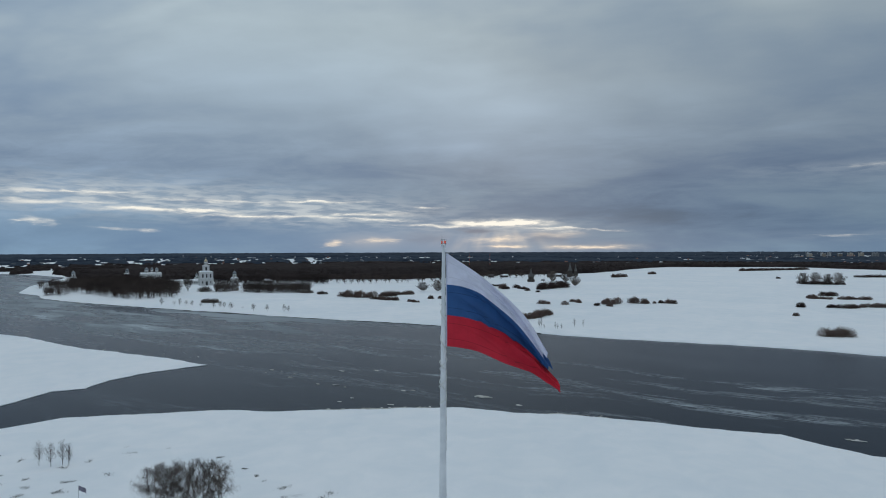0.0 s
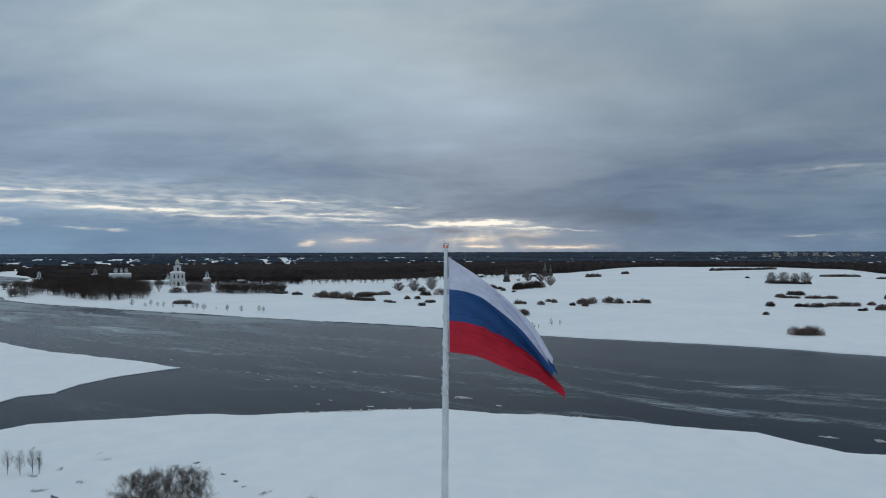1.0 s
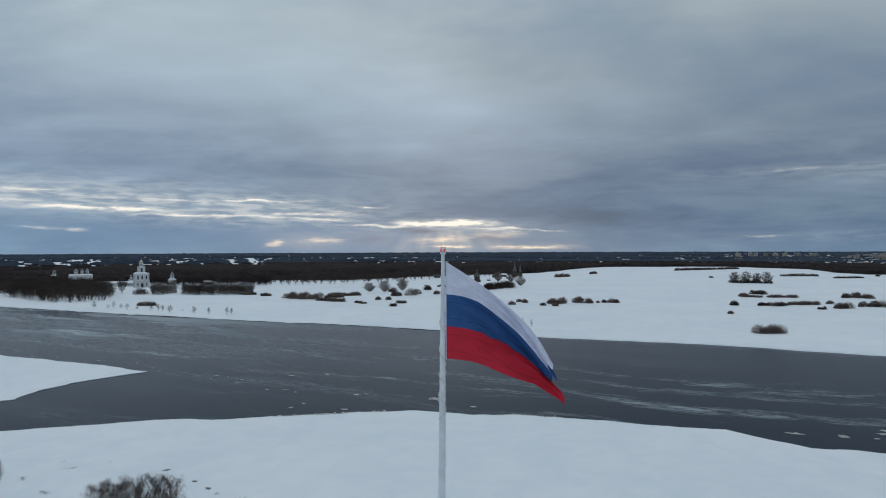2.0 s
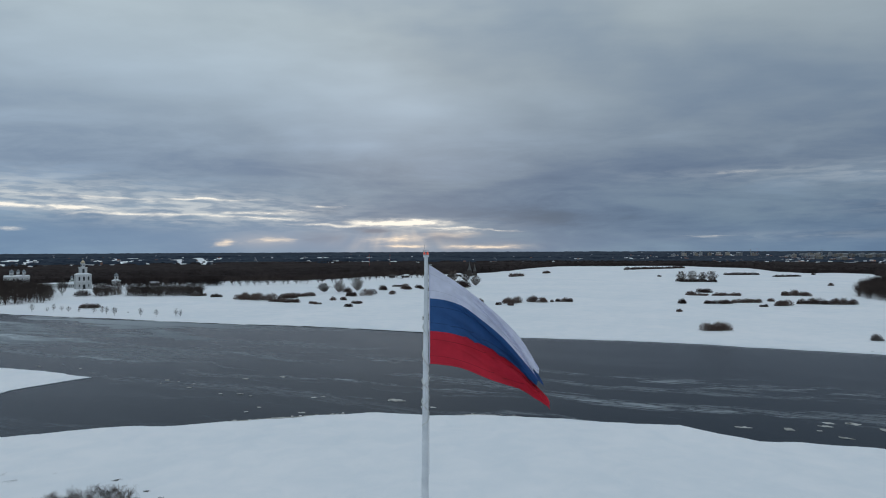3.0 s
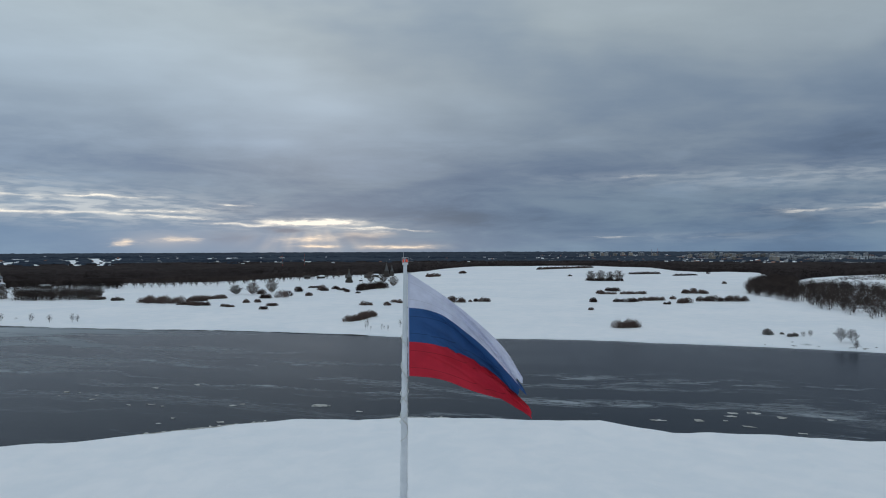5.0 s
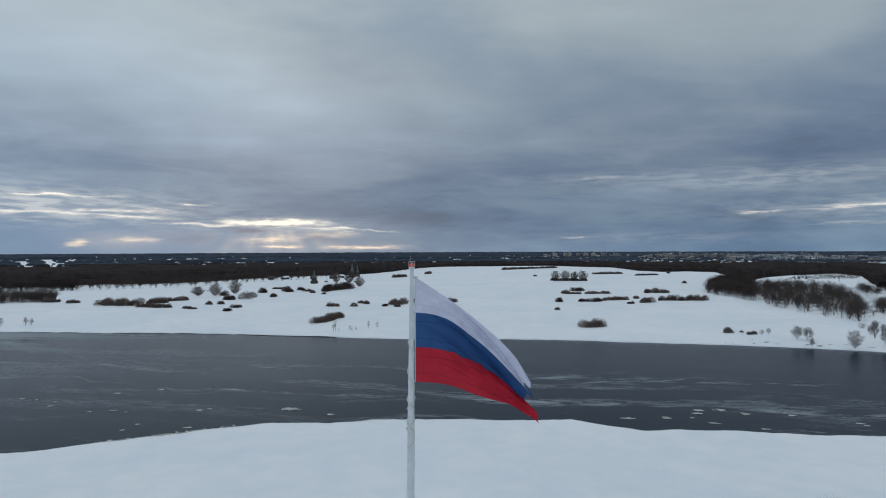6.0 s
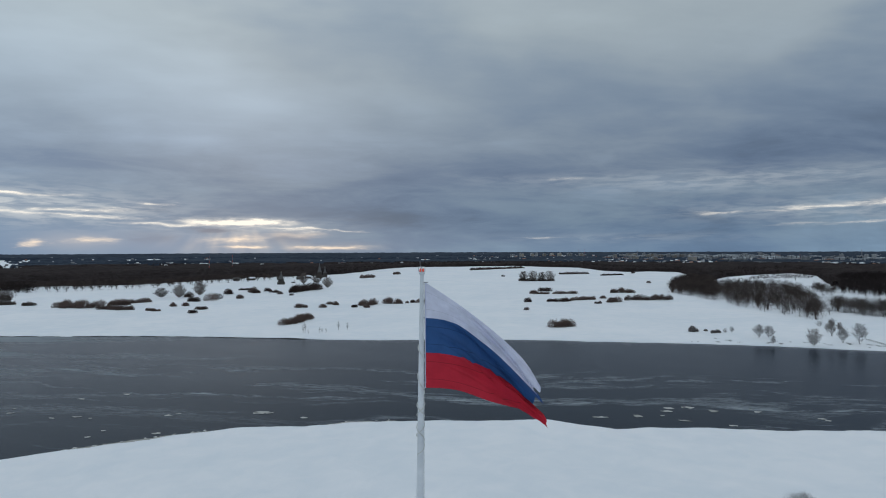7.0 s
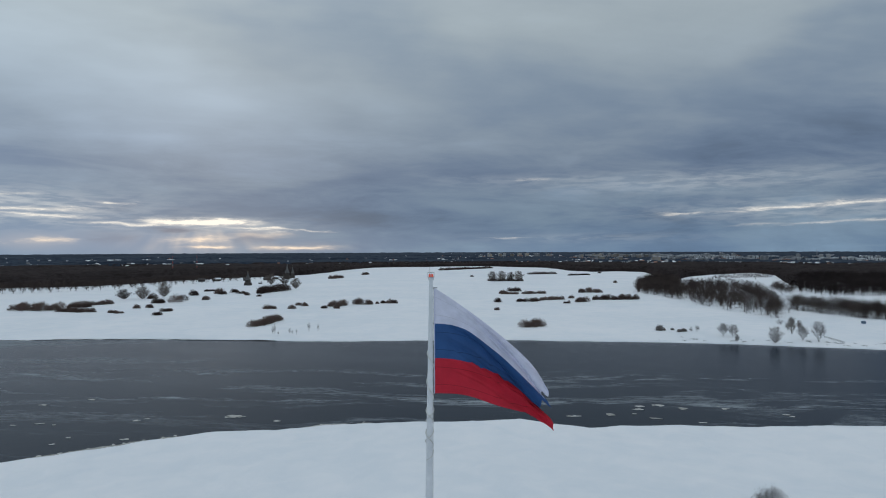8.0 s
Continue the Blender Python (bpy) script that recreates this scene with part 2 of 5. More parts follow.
def water_material():
    m, t, p, out = blank("river_water")
    pos = place_of(t)
    turn = t.nodes.new("ShaderNodeMapping")
    turn.vector_type = "POINT"
    turn.inputs["Rotation"].default_value = (0, 0, radians(31))
    t.links.new(pos, turn.inputs[0])
    sep = t.nodes.new("ShaderNodeSeparateXYZ")
    t.links.new(turn.outputs[0], sep.inputs[0])
    along, across = sep.outputs[0], sep.outputs[1]
    # slush drawn out along the current
    bend = calc(t, "MULTIPLY", noise_of(t, pos, 0.012, 3, 0.5), 60.0)
    lane = vec(t, calc(t, "MULTIPLY", along, 0.006), calc(t, "MULTIPLY", calc(t, "ADD", across, bend), 0.055))
    thread = noise_of(t, lane, 1.0, 8, 0.68, 0.6)
    film = noise_of(t, vec(t, calc(t, "MULTIPLY", along, 0.0060), calc(t, "MULTIPLY", calc(t, "ADD", across, bend), 0.040), 4.0), 1.0, 8, 0.66, 0.5)
    crumbs = noise_of(t, vec(t, calc(t, "MULTIPLY", along, 0.07), calc(t, "MULTIPLY", across, 0.5), 2.0), 1.0, 6, 0.8)
    strands = calc(t, "MULTIPLY", span(t, thread, 0.50, 0.60), span(t, crumbs, 0.42, 0.58))
    lanes = 0.10
    for centre, half, most in ((249.0, 3.6, 0.66), (296.0, 7.0, 0.75), (270.0, 34.0, 0.38), (225.0, 10.0, 0.25)):
        d = calc(t, "DIVIDE", calc(t, "SUBTRACT", calc(t, "MULTIPLY_ADD", bend, 0.12, across), centre + 3.6), half)
        lanes = calc(t, "MULTIPLY_ADD", calc(t, "EXPONENT", calc(t, "MULTIPLY", calc(t, "MULTIPLY", d, d), -1.0)), most, lanes)
    strands = calc(t, "MULTIPLY", strands, lanes)
    upstream = span(t, along, -520.0, -80.0, 1.0, 0.0)
    sheet = calc(t, "MULTIPLY", span(t, film, 0.44, 0.60), calc(t, "MULTIPLY", upstream, span(t, across, 225.0, 285.0)))
    cover = calc(t, "MINIMUM", calc(t, "ADD", calc(t, "MULTIPLY", strands, 0.75), calc(t, "MULTIPLY", sheet, 0.66)), 1.0)
    t.links.new(blend(t, cover, (0.003, 0.014, 0.028), (0.46, 0.51, 0.54)), p.inputs["Base Color"])
    t.links.new(span(t, cover, 0.0, 0.5, 0.20, 0.5), p.inputs["Roughness"])
    p.inputs["IOR"].default_value = 1.33
    p.inputs["Specular IOR Level"].default_value = 0.08
    p.inputs["Specular Tint"].default_value = (0.86, 1.0, 1.06, 1)
    ripple = noise_of(t, pos, 1.4, 4, 0.6)
    swell = noise_of(t, pos, 0.22, 4, 0.6)
    bump_of(t, p, calc(t, "ADD", ripple, calc(t, "MULTIPLY", swell, 1.5)), 0.05, 0.8)
    return m


def cloth_material(name, colour, seam):
    m, t, p, out = blank(name)
    coord = t.nodes.new("ShaderNodeUVMap")
    sep = t.nodes.new("ShaderNodeSeparateXYZ")
    t.links.new(coord.outputs[0], sep.inputs[0])
    u, v = sep.outputs[0], sep.outputs[1]
    fade = noise_of(t, coord.outputs[0], 0.7, 5, 0.6)
    c = blend(t, span(t, fade, 0.3, 0.7), tuple(k * 0.84 for k in colour), colour)
    # sewn joints between the cloth widths
    joint = calc(t, "LESS_THAN", calc(t, "ABSOLUTE", calc(t, "SUBTRACT", calc(t, "FRACT", calc(t, "DIVIDE", v, 1.183)), 0.5)), 0.018)
    c = blend(t, calc(t, "MULTIPLY", joint, seam), c, tuple(k * 0.4 for k in colour))
    t.links.new(c, p.inputs["Base Color"])
    p.inputs["Roughness"].default_value = 0.62
    p.inputs["Specular IOR Level"].default_value = 0.3
    bump_of(t, p, noise_of(t, coord.outputs[0], 9.0, 5, 0.6), 0.05, 0.6)
    see = t.nodes.new("ShaderNodeBsdfTranslucent")
    t.links.new(c, see.inputs[0])
    mix = t.nodes.new("ShaderNodeMixShader")
    mix.inputs[0].default_value = 0.50
    t.links.new(p.outputs[0], mix.inputs[1])
    t.links.new(see.outputs[0], mix.inputs[2])
    t.links.new(mix.outputs[0], out.inputs[0])
    return m


SNOW = snow_material()
WATER = water_material()
ICE = plain("floe_ice", (0.30, 0.295, 0.27), (0.52, 0.51, 0.48), 0.8, 0.6, 0.05, vary=0.4)
CLOTH = [cloth_material("white_cloth", (0.76, 0.77, 0.90), 0.25), cloth_material("blue_cloth", (0.038, 0.112, 0.29), 0.6), cloth_material("red_cloth", (0.62, 0.028, 0.052), 0.6)]
POLE_PAINT = plain("white_pole_paint", (0.62, 0.64, 0.66), (0.80, 0.81, 0.82), 0.9, 0.38, 0.004)
ROPE = plain("weathered_rope", (0.50, 0.50, 0.47), (0.72, 0.72, 0.69), 6.0, 0.9, 0.01)
STEEL = plain("galvanised_steel", (0.34, 0.35, 0.36), (0.52, 0.53, 0.54), 5.0, 0.45, 0.002, metal=0.6)
BARK = plain("wet_bark", (0.030, 0.026, 0.024), (0.075, 0.062, 0.052), 1.2, 0.9, 0.03, vary=0.5)
TWIG = plain("brown_twigs", (0.070, 0.058, 0.052), (0.150, 0.122, 0.106), 0.5, 0.95, vary=0.6)
WILLOW = plain("willow_twigs", (0.055, 0.038, 0.033), (0.160, 0.114, 0.098), 0.4, 0.95, vary=0.7)
GREYTWIG = plain("grey_twigs", (0.095, 0.085, 0.080), (0.20, 0.18, 0.17), 0.5, 0.95, vary=0.6)
WOODS = plain("bare_woods", (0.016, 0.0125, 0.0125), (0.045, 0.034, 0.032), 0.10, 0.98, patch=0.1)
BELT = plain("brown_bare_trees", (0.032, 0.025, 0.022), (0.092, 0.070, 0.062), 0.12, 0.97, patch=0.2)
# bluer and paler than the near woods: distance haze mixed into the base colour
HAZED_WOODS = plain("haze_tinted_woods", (0.020, 0.030, 0.046), (0.048, 0.064, 0.088), 0.02, 0.98, patch=0.1)
EARTH = plain("wet_earth", (0.035, 0.030, 0.027), (0.10, 0.088, 0.075), 0.7, 0.9, 0.05)
GRASS = plain("dead_grass", (0.05, 0.048, 0.045), (0.12, 0.112, 0.10), 2.0, 0.95, vary=0.5)
WHITEWASH = plain("whitewashed_wall", (0.48, 0.49, 0.49), (0.66, 0.66, 0.65), 0.25, 0.85, 0.02, vary=0.2)
GOLD = plain("gilded_dome", (0.48, 0.40, 0.26), (0.66, 0.58, 0.42), 0.5, 0.32, metal=0.9)
LEAD = plain("grey_dome_metal", (0.15, 0.17, 0.19), (0.30, 0.33, 0.35), 0.6, 0.5, metal=0.4)
GREEN_ROOF = plain("green_metal_roof", (0.10, 0.15, 0.13), (0.22, 0.28, 0.25), 0.4, 0.5)
DARK = plain("dark_opening", (0.014, 0.015, 0.018), (0.030, 0.032, 0.036), 1.0, 0.3)
LOGS = plain("weathered_logs", (0.035, 0.030, 0.026), (0.085, 0.072, 0.060), 0.8, 0.9, 0.04)
SHINGLE = plain("grey_aspen_shingles", (0.06, 0.06, 0.062), (0.14, 0.135, 0.13), 0.9, 0.8, 0.04)
PANEL = [plain("grey_panel_wall", (0.19, 0.195, 0.20), (0.30, 0.30, 0.30), 0.08, 0.85, vary=0.5), plain("beige_panel_wall", (0.20, 0.17, 0.14), (0.31, 0.27, 0.22), 0.08, 0.85, vary=0.5),
         plain("white_panel_wall", (0.34, 0.36, 0.37), (0.48, 0.49, 0.49), 0.08, 0.8, vary=0.3)]
BRICKWORK = plain("dull_brick", (0.20, 0.10, 0.07), (0.33, 0.18, 0.13), 0.3, 0.9, vary=0.5)
BLUE_PAINT = plain("blue_grey_paint", (0.06, 0.10, 0.15), (0.12, 0.18, 0.24), 1.0, 0.6)
RED_PAINT = plain("red_mast_paint", (0.28, 0.04, 0.03), (0.42, 0.08, 0.06), 0.6, 0.6)
LAMP_RED, _t, _p, _o = blank("red_beacon_glass")
_p.inputs["Base Color"].default_value, _p.inputs["Roughness"].default_value = (0.55, 0.05, 0.03, 1), 0.15
_p.inputs["Emission Color"].default_value, _p.inputs["Emission Strength"].default_value = (1.0, 0.25, 0.18, 1), 0.25


# ---- mesh helpers ----
def mesh_np(name, verts, faces, material):
    """A mesh from arrays of vertices and triangles or quads."""
    verts, faces = np.asarray(verts, np.float32), np.asarray(faces, np.int32)
    me = bpy.data.meshes.new(name)
    n, k = faces.shape
    me.vertices.add(len(verts)), me.loops.add(n * k), me.polygons.add(n)
    me.vertices.foreach_set("co", verts.ravel())
    me.loops.foreach_set("vertex_index", faces.ravel())
    me.polygons.foreach_set("loop_start", np.arange(0, n * k, k, dtype=np.int32))
    me.update(calc_edges=True)
    me.validate()
    me.materials.append(material)
    return me


def smooth(me):
    me.polygons.foreach_set("use_smooth", np.ones(len(me.polygons), bool))
    return me


def part(name, data, material, parent, label="", m=None):
    """One mesh object under a thing or a part."""
    if isinstance(data, bmesh.types.BMesh):
        me = bpy.data.meshes.new(name)
        data.to_mesh(me)
        data.free()
        me.materials.append(material)
        data = me
    ob = new(name, data)
    ob.parent = parent
    if m is not None:
        ob.matrix_basis = m
    return tagged(ob, label)


def thing(name, m, label, category, group="", data=None):
    ob = new(name, data)
    ob.matrix_basis = m
    return tagged(ob, label, category, group)


def box(x0, x1, y0, y1, z0, z1, bevel=0.0):
    bm = bmesh.new()
    bmesh.ops.create_cube(bm, size=1, matrix=Matrix.LocRotScale(((x0 + x1) / 2, (y0 + y1) / 2, (z0 + z1) / 2), None, (x1 - x0, y1 - y0, z1 - z0)))
    if bevel:
        bmesh.ops.bevel(bm, geom=bm.edges[:], offset=bevel, segments=1, affect="EDGES")
    return bm


def lathe(profile, sides=16, at=(0, 0), turn=0.0):
    """A turned shape from (radius, height) pairs, bottom to top."""
    bm = bmesh.new()
    rings = []
    for r, z in profile:
        rings.append([bm.verts.new((at[0] + max(r, 0.01) * math.cos(turn + 2 * math.pi * i / sides), at[1] + max(r, 0.01) * math.sin(turn + 2 * math.pi * i / sides), z)) for i in range(sides)])
    for a, b in zip(rings, rings[1:]):
        for i in range(sides):
            bm.faces.new((a[i], a[(i + 1) % sides], b[(i + 1) % sides], b[i]))
    bm.faces.new(rings[0][::-1]), bm.faces.new(rings[-1])
    return bm


def gable(x0, x1, y0, y1, z0, z1, along="x", over=0.0):
    """A ridged roof block."""
    bm = bmesh.new()
    x0, x1, y0, y1 = x0 - over, x1 + over, y0 - over, y1 + over
    low = [(x0, y0, z0), (x1, y0, z0), (x1, y1, z0), (x0, y1, z0)]
    top = [(x0, (y0 + y1) / 2, z1), (x1, (y0 + y1) / 2, z1)] if along == "x" else [((x0 + x1) / 2, y0, z1), ((x0 + x1) / 2, y1, z1)]
    v = [bm.verts.new(p) for p in low + top]
    faces = ((3, 2, 1, 0), (0, 1, 5, 4), (2, 3, 4, 5), (1, 2, 5), (3, 0, 4)) if along == "x" else ((3, 2, 1, 0), (1, 2, 5, 4), (3, 0, 4, 5), (0, 1, 4), (2, 3, 5))
    for f in faces:
        bm.faces.new([v[i] for i in f])
    return bm


def tubes(paths, sides=5):
    """Tapered tubes along paths of (point, radius) pairs, as arrays."""
    verts, faces = [], []
    for path in paths:
        base = len(verts)
        for i, (p, r) in enumerate(path):
            a, b = path[max(i - 1, 0)][0], path[min(i + 1, len(path) - 1)][0]
            d = (Vector(b) - Vector(a)).normalized()
            s = d.orthogonal().normalized()
            w = d.cross(s)
            for k in range(sides):
                q = 2 * math.pi * k / sides
                verts.append(tuple(Vector(p) + (s * math.cos(q) + w * math.sin(q)) * r))
        for i in range(len(path) - 1):
            for k in range(sides):
                a, b = base + i * sides + k, base + i * sides + (k + 1) % sides
                faces.append((a, b, b + sides, a + sides))
    return np.array(verts), np.array(faces)


def blades(rng, base, way, length, width):
    """Thin tapering twigs: one long triangle each."""
    n = len(base)
    way = way / np.linalg.norm(way, axis=1, keepdims=True)
    side = np.cross(way, rng.normal(size=(n, 3)))
    side /= np.linalg.norm(side, axis=1, keepdims=True) + 1e-9
    side *= np.broadcast_to(np.asarray(width, float).reshape(-1, 1), (n, 1))
    tip = base + way * np.broadcast_to(np.asarray(length, float).reshape(-1, 1), (n, 1))
    v = np.stack([base - side, base + side, tip], 1).reshape(-1, 3)
    return v, np.arange(3 * n).reshape(-1, 3)


# ---- the lie of the land ----
NEAR_BANK = [(-4900, -1900), (-2000, -620), (-900, -90), (-420, 95), (-260, 160), (-149, 206), (-136, 219), (-118, 223), (-98, 226), (-80, 230), (-66, 227), (-42, 229), (-18, 231),
             (4, 232), (14, 229), (26, 224), (42, 222), (63, 215), (82, 207), (95, 201), (108, 198), (115, 186), (121, 179.5), (122.5, 176.5), (134, 174), (153, 164.5), (176, 150), (194, 142),
             (216, 130), (400, 40), (900, -180), (2000, -600), (4900, -1700)]
FAR_BANK = [(-4900, 2600), (-2200, 1960), (-1166, 1612), (-1022, 1529), (-835, 1363), (-690, 1020), (-605, 873), (-540, 820), (-511, 776), (-451, 726), (-361, 671), (-279, 624), (-208, 588),
            (-145, 552), (-89, 524), (-39, 501), (0, 480), (40, 456), (74, 432), (119, 407), (155, 391), (182, 380), (211, 364), (234, 348), (238, 344), (270, 324), (304, 300), (333, 277),
            (355, 255), (393, 221), (620, 75), (1100, -150), (2200, -560), (4900, -1600)]
RIM = 4850.0


def lerp(x, rows):
    return np.interp(x, [r[0] for r in rows], [r[1] for r in rows])


def wobble(x, step, amount, shift):
    return amount * np.array([noise.noise(Vector((float(v) / step, shift, 0.5))) for v in np.ravel(x)]).reshape(np.shape(x))


def near_bank(x):
    return lerp(x, NEAR_BANK) + wobble(x, 9.0, 1.2, 3.1) + wobble(x, 2.6, 0.5, 7.7)


def far_bank(x):
    return lerp(x, FAR_BANK) + wobble(x, 14.0, 2.0, 12.3) + wobble(x, 4.0, 0.8, 17.9)


def ease(v, lo, hi):
    k = np.clip((v - lo) / (hi - lo), 0, 1)
    return k * k * (3 - 2 * k)


def rise(r):
    """The plain lifts gently towards the horizon."""
    return 27.0 * ease(r, 2300.0, 4900.0)


def near_height(d):
    d = np.maximum(d, 0)
    return 0.06 + 0.42 * ease(d, 0, 1.2) + 0.037 * np.minimum(d, 230) + 1.2 * ease(d, 150, 260)


def far_height(d):
    d = np.maximum(d, 0)
    return 0.06 + 0.75 * ease(d, 0, 1.5) + 1.2 * ease(d, 2, 60)


def ground_height(x, y):
    """The snow's height at a place on either bank."""
    n, f = float(lerp(x, NEAR_BANK)), float(lerp(x, FAR_BANK))
    z = float(near_height(n - y)) if y < n else float(far_height(y - f))
    return z + float(rise(math.hypot(x, y)))


def make_ground():
    fine = np.arange(-330, 440, 1.5)
    left = -330 - np.cumsum(np.geomspace(2, 160, 90))
    right = 440 + np.cumsum(np.geomspace(2, 160, 90))
    xs = np.concatenate([left[::-1], fine, right])
    n, f = near_bank(xs), far_bank(xs)
    near_d = [7000, 4800, 3000, 1800, 1000, 600, 400, 300, 250, 220, 190, 165, 140, 120, 100, 85, 70, 58, 47, 38, 30, 23, 17, 12, 8, 5, 3, 1.8, 1.1, 0.5, 0.0]
    far_d = [0, 0.4, 0.9, 1.6, 3, 6, 11, 18, 28, 42, 60, 85, 115, 150, 200, 260, 330, 420, 520, 640, 780, 950, 1150, 1400, 1700, 2050, 2400, 2800, 3250, 3700, 4200, 5000, 6500]
    rows = []
    for d in near_d:
        y = n - d
        rows.append((y, near_height(np.full_like(xs, d)), d))
    for k, z in ((0.02, -1.2), (0.3, -3.0), (0.7, -3.0), (0.98, -1.2)):
        rows.append((n + (f - n) * k, np.full_like(xs, z), None))
    for d in far_d:
        rows.append((f + d, far_height(np.full_like(xs, d)), d))
    vs = []
    for y, z, d in rows:
        r = np.hypot(xs, y)
        k = np.minimum(1, RIM / r)
        px, py = xs * k, y * k
        zz = z + rise(np.minimum(r, RIM))
        if d is not None and d > 2:
            zz = zz + np.array([0.45 * noise.noise(Vector((a / 38, b / 38, 1))) + 0.12 * noise.noise(Vector((a / 7, b / 7, 5))) for a, b in zip(px, py)]) * min(1.0, d / 25)
        vs.append(np.stack([px, py, zz], 1))
    w = len(xs)
    i = np.arange(len(vs) - 1)[:, None] * w + np.arange(w - 1)[None, :]
    faces = np.stack([i, i + 1, i + w + 1, i + w], -1).reshape(-1, 4)
    return new("ground", smooth(mesh_np("ground", np.concatenate(vs), faces, SNOW)))


tagged(make_ground(), "wind-packed snow over flat river banks and meadows", "snowfield", kind="structure")
sheet = bmesh.new()
bmesh.ops.create_grid(sheet, x_segments=60, y_segments=60, size=1, matrix=Matrix.Diagonal((2600, 2200, 1, 1)))
tagged(part("water", sheet, WATER, None), "dark grey winter river with streaks of drifting slush", "river", kind="structure")


def outline_slab(corners, step, rough, thick, seed):
    """A flat slab with a ragged rim; corners go round counter-clockwise."""
    rim = []
    for (x0, y0), (x1, y1) in zip(corners, corners[1:] + corners[:1]):
        d = math.hypot(x1 - x0, y1 - y0)
        for i in range(max(1, round(d / step))):
            k = i * step / d
            x, y = x0 + (x1 - x0) * k, y0 + (y1 - y0) * k
            rim.append((x + rough * noise.noise(Vector((x / (3 * step), y / (3 * step), seed))) + 0.4 * rough * noise.noise(Vector((x / step, y / step, seed + 3))),
                        y + rough * noise.noise(Vector((x / (3 * step), y / (3 * step), seed + 9)))))
    bm = bmesh.new()
    face = bm.faces.new([bm.verts.new((x, y, 0)) for x, y in rim])
    up = bmesh.ops.extrude_face_region(bm, geom=[face])
    bmesh.ops.translate(bm, verts=[v for v in up["geom"] if isinstance(v, bmesh.types.BMVert)], vec=(0, 0, thick))
    bmesh.ops.recalc_face_normals(bm, faces=bm.faces[:])
    return bm


SPIT = [(-124, 320), (-148, 337), (-167, 347), (-196, 363), (-216, 372), (-242, 389), (-262, 404), (-286, 423), (-320, 441), (-430, 505), (-620, 570), (-900, 560), (-900, 120), (-430, 130),
        (-262, 190), (-190, 226), (-171, 237), (-168, 249), (-167, 260), (-156, 266), (-154, 282), (-147, 297), (-138, 307)]
part("ice_spit", outline_slab(SPIT, 3.0, 1.2, 0.32, 4.0), SNOW, None, m=pose(0, 0, -0.06))
tagged(bpy.data.objects["ice_spit"], "snow-covered ice sheet narrowing to a point in the river", "ice sheet", kind="structure")


# the cut edge of the far bank, bare earth under the snow
def make_bank_edge(x0, x1):
    xs = np.arange(x0, x1, 1.5)
    ys = far_bank(xs)
    lip = 0.26 + wobble(xs, 11.0, 0.30, 40.0) + wobble(xs, 3.0, 0.16, 44.0)
    rows = [np.stack([xs, ys - 0.55, np.full_like(xs, -0.2)], 1), np.stack([xs, ys - 0.35, lip], 1), np.stack([xs, ys + 0.35, lip - 0.04], 1)]
    fade = ease(xs, x1 - 330, x1 - 20)
    lip = np.maximum(lip, 0.0) * (1 - fade) - 0.25 * fade
    w = len(xs)
    i = np.arange(2)[:, None] * w + np.arange(w - 1)[None, :]
    return new("river_bank", mesh_np("river_bank", np.concatenate(rows), np.stack([i, i + 1, i + w + 1, i + w], -1).reshape(-1, 4), EARTH))


tagged(make_bank_edge(-520, 70), "dark bare earth along the cut edge of the far bank", "river bank", kind="structure")


# ---- the flagpole and its flag ----
POLE_X, POLE_Y, POLE_TOP = 0.05, 46.1, 60.35
POLE_BASE = ground_height(POLE_X, POLE_Y)
LEAN_X, LEAN_Y = -0.006, 0.016   # metres sideways for each metre down


def pole_at(z):
    return POLE_X + (POLE_TOP - z) * LEAN_X, POLE_Y + (POLE_TOP - z) * LEAN_Y


def pole_radius(z):
    return 0.125 + (POLE_TOP - z) * 0.0083


